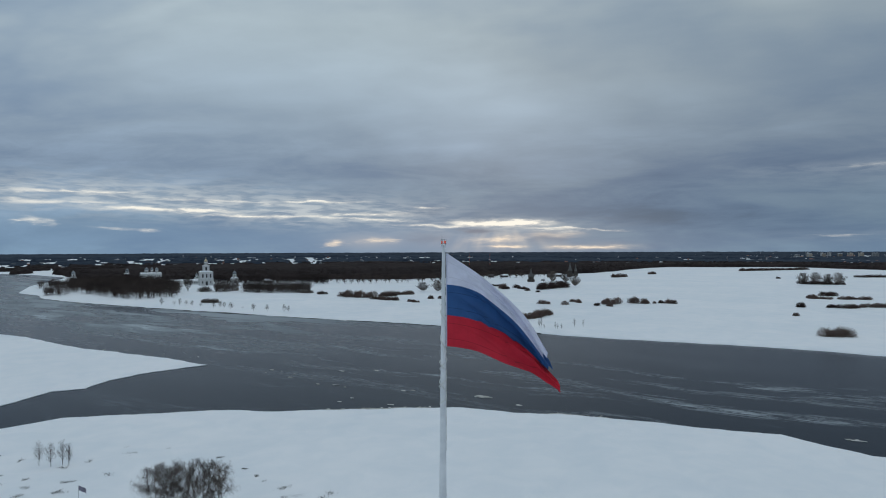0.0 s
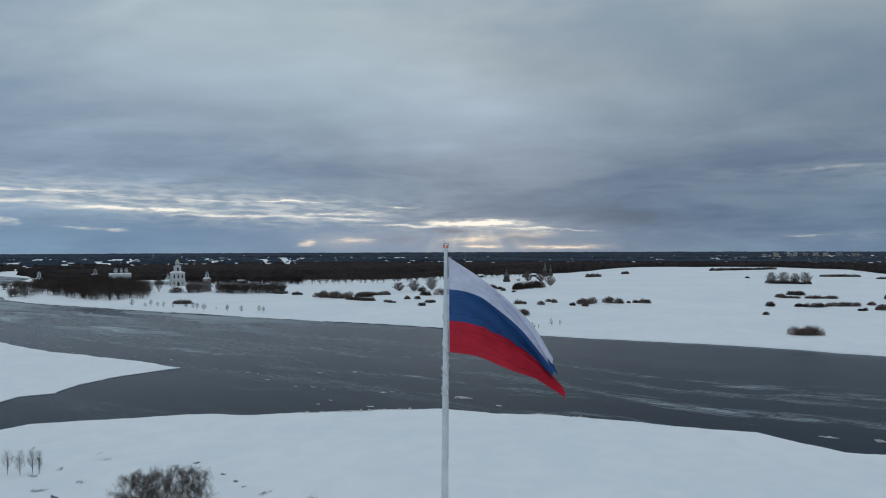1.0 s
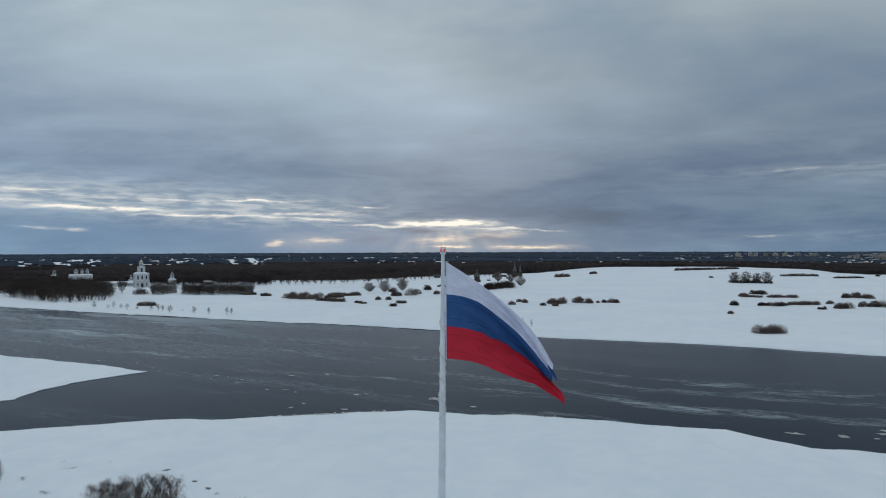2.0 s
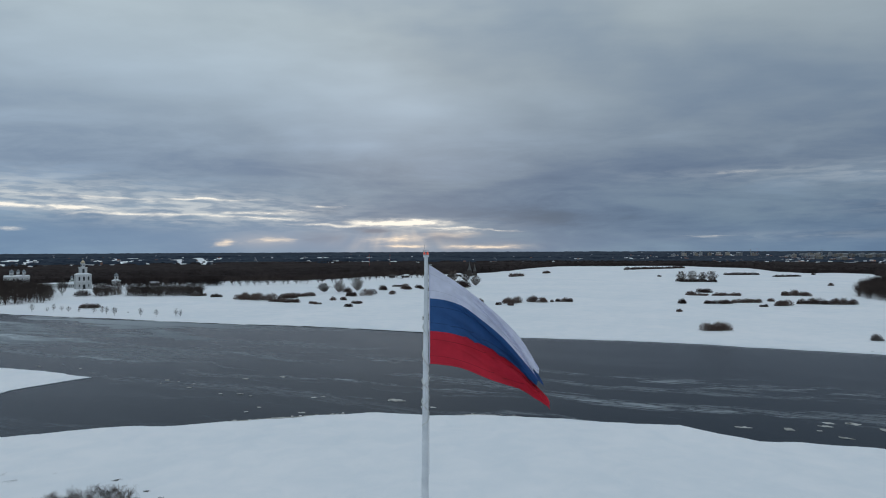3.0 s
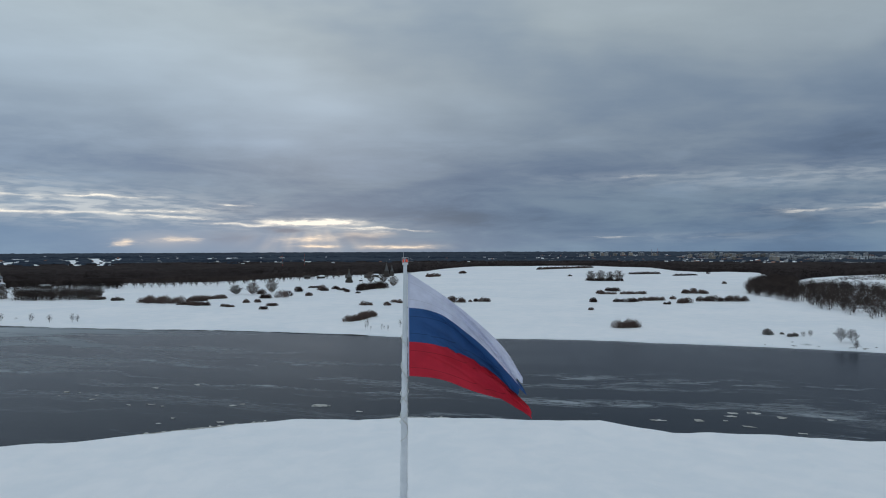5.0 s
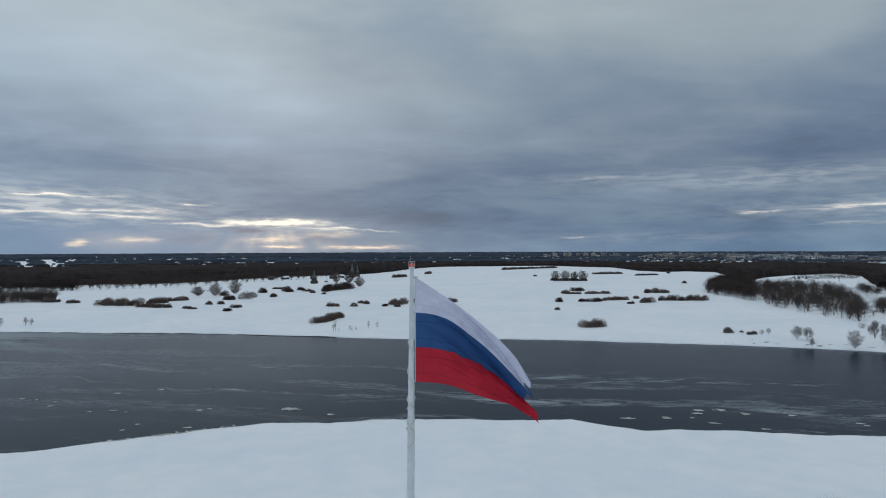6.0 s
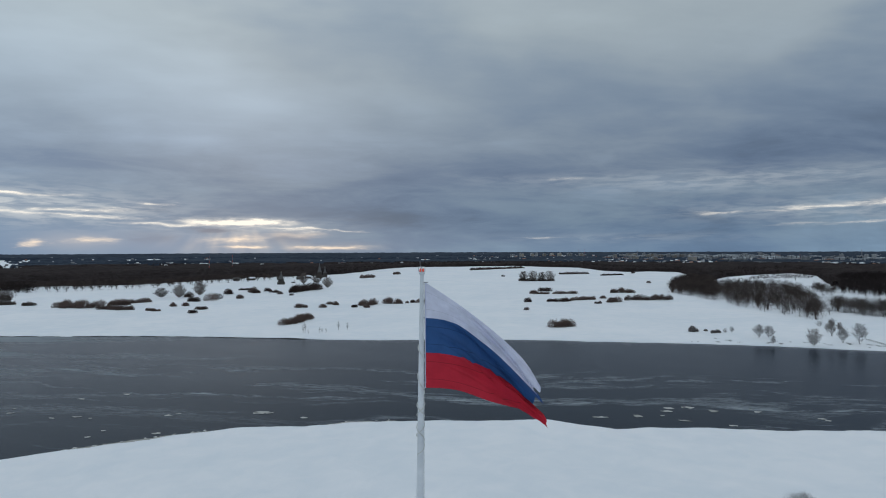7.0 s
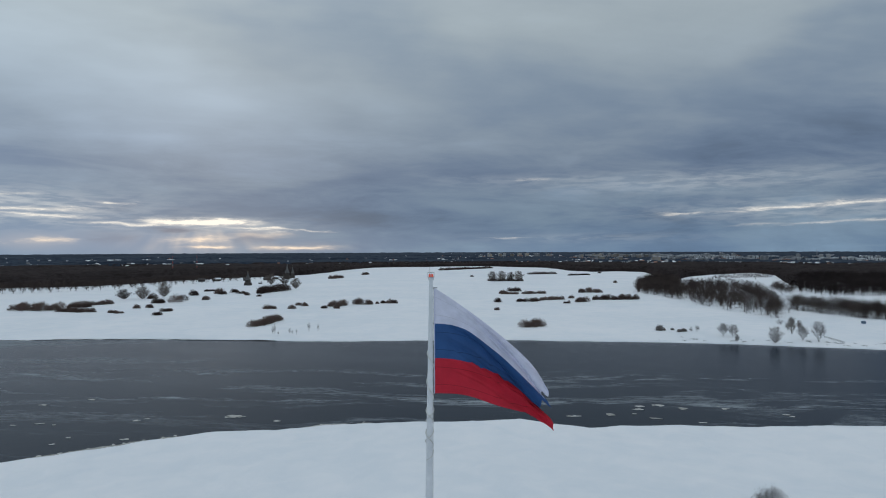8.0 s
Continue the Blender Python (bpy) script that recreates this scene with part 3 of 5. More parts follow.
def make_flagpole():
    base_x, base_y = pole_at(POLE_BASE)
    root = thing("flagpole", pose(base_x, base_y, POLE_BASE), "tall tapered white steel flagpole on the snowy bank", "flagpole")
    high = POLE_TOP - POLE_BASE
    off = Matrix.Translation((-base_x, -base_y, -POLE_BASE))

    def ring(z):
        x, y = pole_at(z)
        return Vector((x, y, z))

    zs = [POLE_BASE - 0.3 + (high + 0.3) * i / 14 for i in range(15)]
    v, f = tubes([[(ring(z), pole_radius(z)) for z in zs]], 20)
    part("shaft", smooth(mesh_np("shaft", v, f, POLE_PAINT)), None, root, m=off)
    for k, z in enumerate(zs[3:14:3]):
        x, y = pole_at(z)
        r = pole_radius(z)
        part("joint_collar", lathe([(r + 0.004, -0.10), (r + 0.018, -0.08), (r + 0.018, 0.08), (r + 0.004, 0.10)], 20), POLE_PAINT, root, m=pose(x - base_x, y - base_y, z - POLE_BASE))
    tx, ty = pole_at(POLE_TOP)
    top = (tx - base_x, ty - base_y, high)
    part("cap", lathe([(0.17, -0.06), (0.21, -0.02), (0.21, 0.06), (0.15, 0.10)], 20), POLE_PAINT, root, m=pose(*top))
    part("plinth", lathe([(1.5, -0.4), (1.5, 0.25), (1.4, 0.32), (0.85, 0.34), (0.8, 0.6)], 8), plain("concrete", (0.3, 0.3, 0.29), (0.45, 0.45, 0.43), 1.0, 0.9, 0.01), root)
    cage = part("beacon_cage", lathe([(0.22, 0.10), (0.22, 0.13)], 4, turn=math.pi / 4), STEEL, root, "open wire cage", m=pose(*top, 0, 0, 20))
    for k in range(4):
        a = math.pi / 4 + k * math.pi / 2
        part("cage_bar", box(0.205 * math.cos(a) - 0.014, 0.205 * math.cos(a) + 0.014, 0.205 * math.sin(a) - 0.014, 0.205 * math.sin(a) + 0.014, 0.12, 0.44), STEEL, cage)
    part("cage_rim", lathe([(0.215, 0.43), (0.225, 0.455), (0.20, 0.465)], 4, turn=math.pi / 4), STEEL, cage)
    for dx in (-0.11, 0.11):
        part("beacon", lathe([(0.055, 0.12), (0.075, 0.15), (0.075, 0.27), (0.045, 0.33), (0.02, 0.34)], 12), LAMP_RED, root, "small red obstruction light", m=pose(top[0] + dx, top[1] + dx * 0.3, top[2]))
    part("lightning_rod", lathe([(0.016, 0.1), (0.012, 0.55), (0.005, 0.85)], 6), STEEL, root, m=pose(top[0] - 0.12, top[1], top[2]))
    part("pulley_arm", box(0.10, 0.42, -0.03, 0.03, -0.62, -0.55, 0.01), STEEL, root, m=pose(*top, 0, 0, -13))
    # halyards: one straight, the slack one wound and knotted round the shaft
    line = [(Vector((pole_at(z)[0] + pole_radius(z) + 0.03, pole_at(z)[1] - 0.05, z)), 0.014) for z in np.linspace(POLE_TOP - 0.6, POLE_TOP - 15.5, 24)]
    v, f = tubes([line], 6)
    part("halyard", mesh_np("halyard", v, f, ROPE), None, root, "thin pale rope", m=off)
    wound = []
    for i in range(150):
        k = i / 149
        z = POLE_TOP - 4.3 - 7.4 * k
        a = 2 * math.pi * (4.2 * k) + 0.7 * math.sin(9 * k)
        r = pole_radius(z) + 0.035 + 0.075 * max(0, noise.noise(Vector((k * 14, 2, 1))))
        x, y = pole_at(z)
        wound.append((Vector((x + r * math.cos(a), y + r * math.sin(a), z)), 0.034 + 0.018 * noise.noise(Vector((k * 40, 0, 0)))))
    v, f = tubes([wound], 7)
    part("wound_rope", smooth(mesh_np("wound_rope", v, f, ROPE)), None, root, "loose pale rope spiralling down the shaft", m=off)
    second = []
    for i in range(90):
        k = i / 89
        z = POLE_TOP - 8.4 - 3.6 * k
        a = -2 * math.pi * 2.6 * k + 1.0
        r = pole_radius(z) + 0.045 + 0.10 * max(0, noise.noise(Vector((k * 9, 7, 1))))
        x, y = pole_at(z)
        second.append((Vector((x + r * math.cos(a), y + r * math.sin(a), z)), 0.030 + 0.02 * noise.noise(Vector((k * 30, 4, 0)))))
    v, f = tubes([second], 7)
    part("wound_rope", smooth(mesh_np("wound_rope", v, f, ROPE)), None, root, "loose pale rope spiralling down the shaft", m=off)


# the four seams of the streaming cloth, top edge to bottom edge, each a curve from hoist to fly
SEAMS = [((0, 0), (3.0, -1.95), (6.4, -4.10), (7.25, -6.90)), ((0, -2.36), (3.2, -2.5), (5.0, -4.95), (7.35, -7.55)),
         ((0, -4.66), (3.2, -4.85), (5.0, -6.15), (7.85, -8.70)), ((0, -7.00), (3.0, -7.2), (5.7, -8.35), (8.55, -9.95))]
# pleats run aslant from the upper hoist to the fly: where across the cloth, how fast they drop, from, to, depth, width
PLEATS = [(0.335, 0.34, 0.10, 0.80, 0.30, 0.016), (0.30, 0.50, 0.22, 0.75, 0.22, 0.013), (0.43, 0.22, 0.30, 1.00, 0.34, 0.020), (0.62, 0.22, 0.25, 0.95, 0.20, 0.018), (0.16, 0.30, 0.35, 1.0, 0.20, 0.020),
          (0.80, 0.10, 0.15, 0.7, 0.12, 0.016), (0.50, 0.36, 0.05, 0.45, 0.10, 0.011), (0.70, -0.08, 0.55, 1.0, 0.22, 0.022)]

# where across the cloth, how fast it drops, start, full depth, overlap, depth, width
LAPS = [(0.425, 0.04, 0.26, 0.55, 1.15, 0.13, 0.065), (0.13, 0.20, 0.62, 0.95, 0.45, 0.10, 0.040), (0.74, 0.10, 0.50, 0.95, 0.45, 0.10, 0.036),
        (0.44, 0.42, 0.06, 0.22, 0.30, 0.07, 0.016), (0.55, 0.50, 0.10, 0.30, 0.30, 0.07, 0.015), (0.76, 0.34, 0.12, 0.35, 0.28, 0.07, 0.015)]


def seam(k, u):
    a, b, c, d = SEAMS[k]
    w = ((1 - u) ** 3, 3 * u * (1 - u) ** 2, 3 * u * u * (1 - u), u ** 3)
    return Vector([w[0] * a[i] + w[1] * b[i] + w[2] * c[i] + w[3] * d[i] for i in (0, 1)])


def flag_point(u, v):
    """A place on the streaming cloth: u along the fly, v down the hoist (both 0 to 1). Local x runs downwind, y is depth."""
    rows = [seam(k, u) for k in range(4)]
    rows = [rows[0] * 2 - rows[1]] + rows + [rows[3] * 2 - rows[2]]
    k = min(2, int(v * 3 - 1e-9))
    s = v * 3 - k
    p0, p1, p2, p3 = rows[k:k + 4]
    p = 0.5 * (2 * p1 + (p2 - p0) * s + (2 * p0 - 5 * p1 + 4 * p2 - p3) * s * s + (3 * p1 - p0 - 3 * p2 + p3) * s ** 3)
    x, z = p
    # ragged rims: the fly edge curls, the lower edge waves
    x += u ** 6 * (0.22 * math.sin(5.2 * math.pi * v + 0.4) + 0.16 * math.sin(2 * math.pi * v))
    z += 0.20 * u * math.sin(9.5 * u + 0.3) * v ** 3 + 0.10 * u * math.sin(8.0 * u + 1.0) * (1 - v) ** 3
    # deep folds with one steep and one gentle side
    c = 2.7 * (v - 0.36 * u) + 0.25 * noise.noise(Vector((2 * u, 3 * v, 7.0)))
    turn = c - math.floor(c)
    saw = turn / 0.72 if turn < 0.72 else (1 - turn) / 0.28
    grow = math.sin(math.pi * min(0.5, 0.8 * u))
    fold = 0.50 * grow * (saw * saw * (3 - 2 * saw) - 0.5)
    fold += 0.55 * u * math.sin(2 * math.pi * (1.05 * v - 0.55 * u + 0.15)) + 0.75 * u ** 2.2 * math.sin(2 * math.pi * (0.85 * u - 0.35 * v))
    fold += 0.06 * noise.noise(Vector((5 * u, 8 * v, 2.0))) + 0.05 * math.sin(math.pi * min(0.5, 2 * u)) * math.sin(2 * math.pi * (7.0 * (v - 0.45 * u) + 0.8 * u * u))
    for at, drop, u0, u1, deep, wide in PLEATS:
        if u0 < u < u1:
            d = (v - at - drop * (u - u0) - 0.012 * math.sin(9 * u + 20 * at)) / (1.5 * wide)
            fold += 1.3 * deep * math.sin(math.pi * (u - u0) / (u1 - u0)) ** 0.7 * math.exp(-abs(d) ** 1.5)
    # laps: the cloth doubles back under itself along a slanting line
    for at, drop, u0, u1, lap, deep, wide in LAPS:
        if u > u0:
            d = (v - at - drop * (u - u0) - 0.010 * math.sin(11 * u)) / wide
            g = math.sin(0.5 * math.pi * min(1.0, (u - u0) / (u1 - u0)))
            bulge = d * math.exp(-d * d)
            z += lap * g * bulge
            x -= 0.45 * lap * g * bulge
            fold += deep * g * d * math.exp(-0.5 * d * d)
    return Vector((x, fold, z))


def make_flag():
    az = pose(POLE_X + 0.24, POLE_Y - 0.05, POLE_TOP - 0.60, 0, 0, -13.5)
    root = thing("flag", az, "large white, blue and red striped cloth flag streaming from the pole", "flag")
    nu, nv = 170, 64
    for k, (mat_k, word) in enumerate(zip(CLOTH, ("white", "blue", "red"))):
        verts, uvs = [], []
        for j in range(nv + 1):
            for i in range(nu + 1):
                u, v = i / nu, (k + j / nv) / 3
                verts.append(flag_point(u, v)), uvs.append((u * 10.6, v * 7.1))
        w = nu + 1
        q = np.arange(nv)[:, None] * w + np.arange(nu)[None, :]
        faces = np.stack([q, q + w, q + w + 1, q + 1], -1).reshape(-1, 4)
        me = smooth(mesh_np("stripe", np.array(verts), faces, mat_k))
        layer = me.uv_layers.new(name="UVMap")
        idx = np.empty(len(me.loops), np.int32)
        me.loops.foreach_get("vertex_index", idx)
        layer.data.foreach_set("uv", np.array(uvs, np.float32)[idx].ravel())
        part("stripe", me, None, root, word + " cloth stripe")
    edge = [(flag_point(0, v) + Vector((-0.02, 0, 0)), 0.03) for v in np.linspace(0, 1, 20)]
    v, f = tubes([edge], 8)
    part("hoist_sleeve", mesh_np("hoist_sleeve", v, f, CLOTH[0]), None, root, "white webbing along the hoist")
    for v in (0.0, 0.33, 0.67, 1.0):
        p = flag_point(0, v)
        part("clip", lathe([(0.03, -0.05), (0.045, 0), (0.03, 0.05)], 8), STEEL, root, m=pose(p.x - 0.09, p.y, p.z))


make_flagpole()
make_flag()


# ---- trees and shrubs ----
def bare_tree(seed, high, wide, twigs=900, twig_wide=0.05, weep=0.0, stems=1, bark=None, twig_mat=None, fill=0.5):
    """Meshes of trunk with limbs, and crown of fine twigs, rooted at the origin. The crown fills an egg shape."""
    rng = np.random.default_rng(seed)
    paths, runs = [], []
    low = 0.22 if high > 3 else 0.1
    for s in range(stems):
        a0 = 2 * math.pi * s / stems + rng.uniform(0, 1)
        lean = 0.22 * wide * (stems > 1)
        foot = Vector((0.03 * wide * math.cos(a0) * (stems > 1), 0.03 * wide * math.sin(a0) * (stems > 1), -0.15))
        r0 = 0.014 * high / stems ** 0.35
        stem = [(foot + Vector((math.cos(a0) * lean * k + rng.normal(0, 0.012) * high * k, math.sin(a0) * lean * k + rng.normal(0, 0.012) * high * k, high * 0.86 * k)), r0 * (1 - 0.9 * k)) for k in np.linspace(0, 1, 8)]
        paths.append(stem)
        limbs = int(26 / stems ** 0.6)
        for b in range(limbs):
            k = low + (0.97 - low) * (b + rng.uniform(0, 1)) / limbs * 0.8
            i = min(6, int(k * 7))
            p = stem[i][0].lerp(stem[i + 1][0], k * 7 - i)
            a = b * 2.4 + rng.normal(0, 0.4)
            # the limb's end lies on the crown's skin
            e = min(1.0, k + rng.uniform(0.14, 0.34))
            skin = 0.5 * wide * math.sin(math.pi * min(1, 0.12 + 0.80 * e)) ** 0.8 * rng.uniform(0.72, 1.0)
            end = Vector((math.cos(a) * skin, math.sin(a) * skin, high * (0.06 + 0.92 * e) * rng.uniform(0.95, 1.02)))
            mid = p.lerp(end, 0.5) + Vector((rng.normal(0, 0.03) * wide, rng.normal(0, 0.03) * wide, (0.02 + 0.07 * weep) * high))
            r = r0 * 0.42 * (1.15 - k)
            paths.append([(p, r), (mid, r * 0.65), (end, r * 0.15)])
            runs.append((p.lerp(mid, 0.5), mid)), runs.append((mid, end))
            for c in range(5):
                q = mid.lerp(end, rng.uniform(0.0, 0.9)) if c else p.lerp(mid, 0.7)
                out = (end - p).normalized() + Vector(rng.normal(0, 0.55, 3)) + Vector((0, 0, 0.25))
                f = q + out.normalized() * rng.uniform(0.10, 0.20) * (high + wide) * 0.5
                f.z = min(f.z, high)
                paths.append([(q, r * 0.4), (q.lerp(f, 0.5), r * 0.25), (f, r * 0.08)])
                runs.append((q, f)), runs.append((q, f))
        runs.append((stem[4][0], stem[7][0]))
    v, f = tubes(paths, 4)
    trunk = mesh_np("trunk", v, f, bark or BARK)
    pick = rng.integers(0, len(runs), twigs)
    a = np.array([tuple(s[0]) for s in runs])[pick]
    b = np.array([tuple(s[1]) for s in runs])[pick]
    base = a + (b - a) * rng.uniform(0.0, 1.0, (twigs, 1))
    way = (b - a) / (np.linalg.norm(b - a, axis=1, keepdims=True) + 1e-6) + rng.normal(0, 0.5, (twigs, 3)) + np.array([0.0, 0, 0.30 - 0.3 * weep])
    reach = 0.5 * (high + wide) * rng.uniform(0.05, 0.13, twigs) * (1 - 0.4 * (weep > 0.2))
    v, f = blades(rng, base, way, reach, twig_wide * rng.uniform(0.6, 1.1, twigs))
    if weep > 0.2:
        tips = v[2::3]
        away = tips - np.array([0, 0, tips[:, 2].mean()])
        away[:, 2] = 0
        away /= np.linalg.norm(away, axis=1, keepdims=True) + 1e-6
        hang = away * 0.45 + rng.normal(0, 0.18, (twigs, 3)) + np.array([0.12, 0, -1.0])
        v2, f2 = blades(rng, tips - (tips - base) * 0.08, hang, high * rng.uniform(0.05, 0.15, twigs), twig_wide * 0.75)
        f = np.concatenate([f, f2 + len(v)])
        v = np.concatenate([v, v2])
    if not weep:
        m = int(twigs * fill)
        ball = rng.normal(size=(m, 3))
        ball /= np.linalg.norm(ball, axis=1, keepdims=True)
        vase = np.where(ball[:, 2] < 0, 1 + (0.32 if high > wide else 0.20) * ball[:, 2], 1.0) * wide * 0.47
        skin = np.column_stack([ball[:, 0] * vase, ball[:, 1] * vase, (0.57 + 0.42 * ball[:, 2]) * high]) * rng.uniform(0.78, 1.06, (m, 1))
        root = np.array([0, 0, (low if high > wide else 0.03) * high])
        spot = root + (skin - root) * rng.uniform(0.45 if high > wide else 0.12, 0.85, (m, 1)) + rng.normal(0, 0.02, (m, 3)) * high
        way = skin - spot + rng.normal(0, 0.05, (m, 3)) * high
        v2, f2 = blades(rng, spot, way, np.linalg.norm(way, axis=1), twig_wide * rng.uniform(0.5, 0.9, m))
        f = np.concatenate([f, f2 + len(v)])
        v = np.concatenate([v, v2])
    v[:, 2] = np.maximum(v[:, 2], 0.05)
    return trunk, mesh_np("crown", v, f, twig_mat or TWIG)


def domes(rng, centre, radius, high, per, width):
    """Twigs filling rounded clumps that stand on the ground: long ones from the root, short ones in the skin."""
    vs, fs, off = [], [], 0
    for count, k0, k1 in ((per // 2, 0.25, 0.7), (per, 0.72, 0.98)):
        pick = np.repeat(np.arange(len(centre)), count)
        n = len(pick)
        h = high[pick][:, None]
        a, e = rng.uniform(0, 2 * np.pi, n), np.arcsin(rng.uniform(0.03, 1.0, n))
        skin = np.column_stack([np.cos(a) * np.cos(e) * radius[pick], np.sin(a) * np.cos(e) * radius[pick], np.sin(e) * high[pick]]) * rng.uniform(0.86, 1.05, (n, 1))
        inner = skin * rng.uniform(k0, k1, (n, 1)) + rng.normal(0, 0.05, (n, 3)) * h
        inner[:, 2] = np.maximum(inner[:, 2] * 0.95, -0.05)
        way = skin - inner + rng.normal(0, 0.10 if k0 < 0.5 else 0.2, (n, 3)) * h
        way[:, 2] = np.abs(way[:, 2]) + 0.03
        v, f = blades(rng, centre[pick] + inner, way, np.minimum(np.linalg.norm(way, axis=1), 0.3 * h[:, 0] if k0 > 0.5 else 9.0), width)
        vs.append(v), fs.append(f + off)
        off += len(v)
    return np.concatenate(vs), np.concatenate(fs)


def plant(name, meshes, x, y, label, category, group, size=1.0, turn=None, stand=None):
    z = ground_height(x, y) if stand is None else stand
    root = thing(name, pose(x, y, z - 0.05, 0, 0, random.uniform(0, 360) if turn is None else turn) @ Matrix.Scale(size, 4), label, category, group)
    part("trunk", meshes[0], None, root)
    part("crown", meshes[1], None, root)
    return root


# three old birches with hanging twigs on the near bank
for k, (x, y, high, wide) in enumerate(((-60.0, 128, 10.6, 10), (-56.5, 126, 11.8, 10), (-53.0, 125, 12.2, 11), (-50.2, 127, 12.1, 10), (-47.8, 129, 11.2, 8))):
    plant("birch_tree", bare_tree(40 + k, high, wide, 3600, 0.013, 0.6, 3, BARK, TWIG), x, y, "leafless old birch with drooping dark twigs on the snowy bank", "tree", "birches on the near bank", turn=20 * k)
shrub_rng = np.random.default_rng(52)
shrub_crown = mesh_np("crown", *domes(shrub_rng, np.array([[0, 0, 0.3], [2.6, 0.4, 0.2], [-2.8, 0.2, 0.2]]), np.array([3.4, 2.7, 2.6]), np.array([4.6, 4.0, 3.9]), 480, 0.014), GREYTWIG)
plant("shrub_tree", (bare_tree(51, 4.4, 7.6, 300, 0.012, 0, 4)[0], shrub_crown), 110.3, 99.3, "rounded leafless grey shrub on the near bank", "shrub", "", turn=0)

SAPLINGS_NEAR = [(-108, 163.5, 6.4, 3.4), (-104.2, 162.5, 6.2, 3.6), (-102, 164, 6.6, 3.2), (-99.4, 162.5, 6.2, 1.9)]
for k, (x, y, h, w) in enumerate(SAPLINGS_NEAR):
    plant("young_tree", bare_tree(60 + k, h, w, 560, 0.012, 0, 1, None, GREYTWIG, 0.25), x, y, "slender leafless young tree standing in snow", "tree", "young trees on the near bank")

MIDDLE_TREES = [(-28, 864, 11.2, 18), (-7, 853, 14.7, 18), (18, 879, 17.6, 19), (197, 1098, 17.8, 19), (218, 1086, 17.7, 22), (209, 967, 15.0, 17.7), (587, 997, 17.1, 19), (602, 988, 18.1, 19),
                (616, 980, 16, 17), (629, 972, 18.1, 21), (-365, 876, 21, 13)]
BANK_TREES = [(344, 325, 3.3, 3.7), (348, 323, 4.1, 3.7), (347, 300, 8.4, 7.4), (350.5, 295, 8.0, 7.2), (335, 280, 5.2, 3.3), (352, 265, 10, 9.6), (396, 283, 9.9, 5.6), (377, 263, 9.4, 6.9),
              (382, 255.5, 12.2, 9.8), (411, 296, 6, 4.5), (418, 292, 7, 4.0), (445, 316, 5, 5), (437, 320, 4, 6), (462, 327, 4, 6)]
SHORE_SAPLINGS = [(72, 458, 6.5, 2.6), (74, 461, 7, 2.2), (75, 454, 3.2, 1.8), (83, 453, 4.9, 2.2), (84.5, 452, 3.7, 2), (87, 450, 4.1, 2), (99, 461, 6.3, 3), (105, 458, 5.5, 2.6)]
LEFT_SAPLINGS = [(-303, 659, 7.3, 5), (-289, 658, 4.3, 5), (-283, 658, 6.7, 4.4), (-273, 651, 5.4, 4.3), (-264, 644, 5.9, 4.8), (-252, 637, 4.1, 3), (-234, 624, 5.8, 4.6), (-227, 624, 6.9, 4.6),
                 (-221, 618, 6.8, 4), (-210, 606, 7.3, 5.7), (-202, 617, 2.3, 2.4), (-184, 594, 7.1, 5), (-169, 588, 6.5, 4.4), (-151, 582, 7, 4.4), (-147, 582, 5.9, 3.9)]
for rows, seed, n, tw, stems, tm, label, group in (
        (MIDDLE_TREES, 100, 2400, 0.078, 3, TWIG, "broad leafless tree on the snowy meadow", "meadow trees"),
        (BANK_TREES, 200, 2200, 0.026, 3, GREYTWIG, "leafless tree on the snowy far bank", "far bank trees"),
        (SHORE_SAPLINGS, 300, 300, 0.020, 1, GREYTWIG, "thin grey leafless sapling by the river", "shore saplings"),
        (LEFT_SAPLINGS, 400, 700, 0.036, 1, GREYTWIG, "small grey leafless tree along the shore", "shore saplings below the monastery")):
    for k, (x, y, h, w) in enumerate(rows):
        plant("tree", bare_tree(seed + k, h * 1.05, w * 1.1, int(n * min(1.0, (h / 8) ** 2)) + 60, tw, 0, stems, None, tm, 0.4 if stems > 1 else 0.2), x, y, label, "tree", group)


def thicket_mesh(seed, length, high, deep, mat_k):
    """A run of rounded willow scrub along local x; a short run is one or two clumps."""
    rng = np.random.default_rng(seed)
    clumps = max(1, int(length / (high * 0.55)))
    cx = ((np.arange(clumps) + rng.uniform(0.25, 0.75, clumps)) / clumps - 0.5) * max(0.0, length - high * 1.1) if clumps > 1 else np.zeros(1)
    cy = rng.normal(0, deep * 0.3, clumps)
    ch = high * rng.uniform(0.62, 1.08, clumps)
    cr = ch * rng.uniform(0.62, 0.88, clumps) if clumps > 2 else np.maximum(ch * rng.uniform(0.75, 1.0, clumps), 0.5 * min(length, high * 1.6))
    v, f = domes(rng, np.column_stack([cx, cy, np.zeros(clumps)]), cr, ch, 320, 0.028 + 0.012 * high)
    return mesh_np("thicket", v, f, mat_k)


def thickets(rows, seed, mat_k, label, group):
    for k, (x0, y0, x1, y1, h) in enumerate(rows):
        length = max(math.hypot(x1 - x0, y1 - y0), h * 1.2)
        if length < 15:
            length, h = length * 1.25, h * 1.15
        x, y = (x0 + x1) / 2, (y0 + y1) / 2
        me = thicket_mesh(seed + k, length, h * 1.2, min(length * 0.3, h * 1.3), mat_k)
        long_one = length > 4 * h
        thing("thicket" if long_one else "bush", pose(x, y, ground_height(x, y) - 0.1, 0, 0, math.degrees(math.atan2(y1 - y0, x1 - x0))), ("long low run of " if long_one else "rounded clump of ") + label, "shrub", group, me)


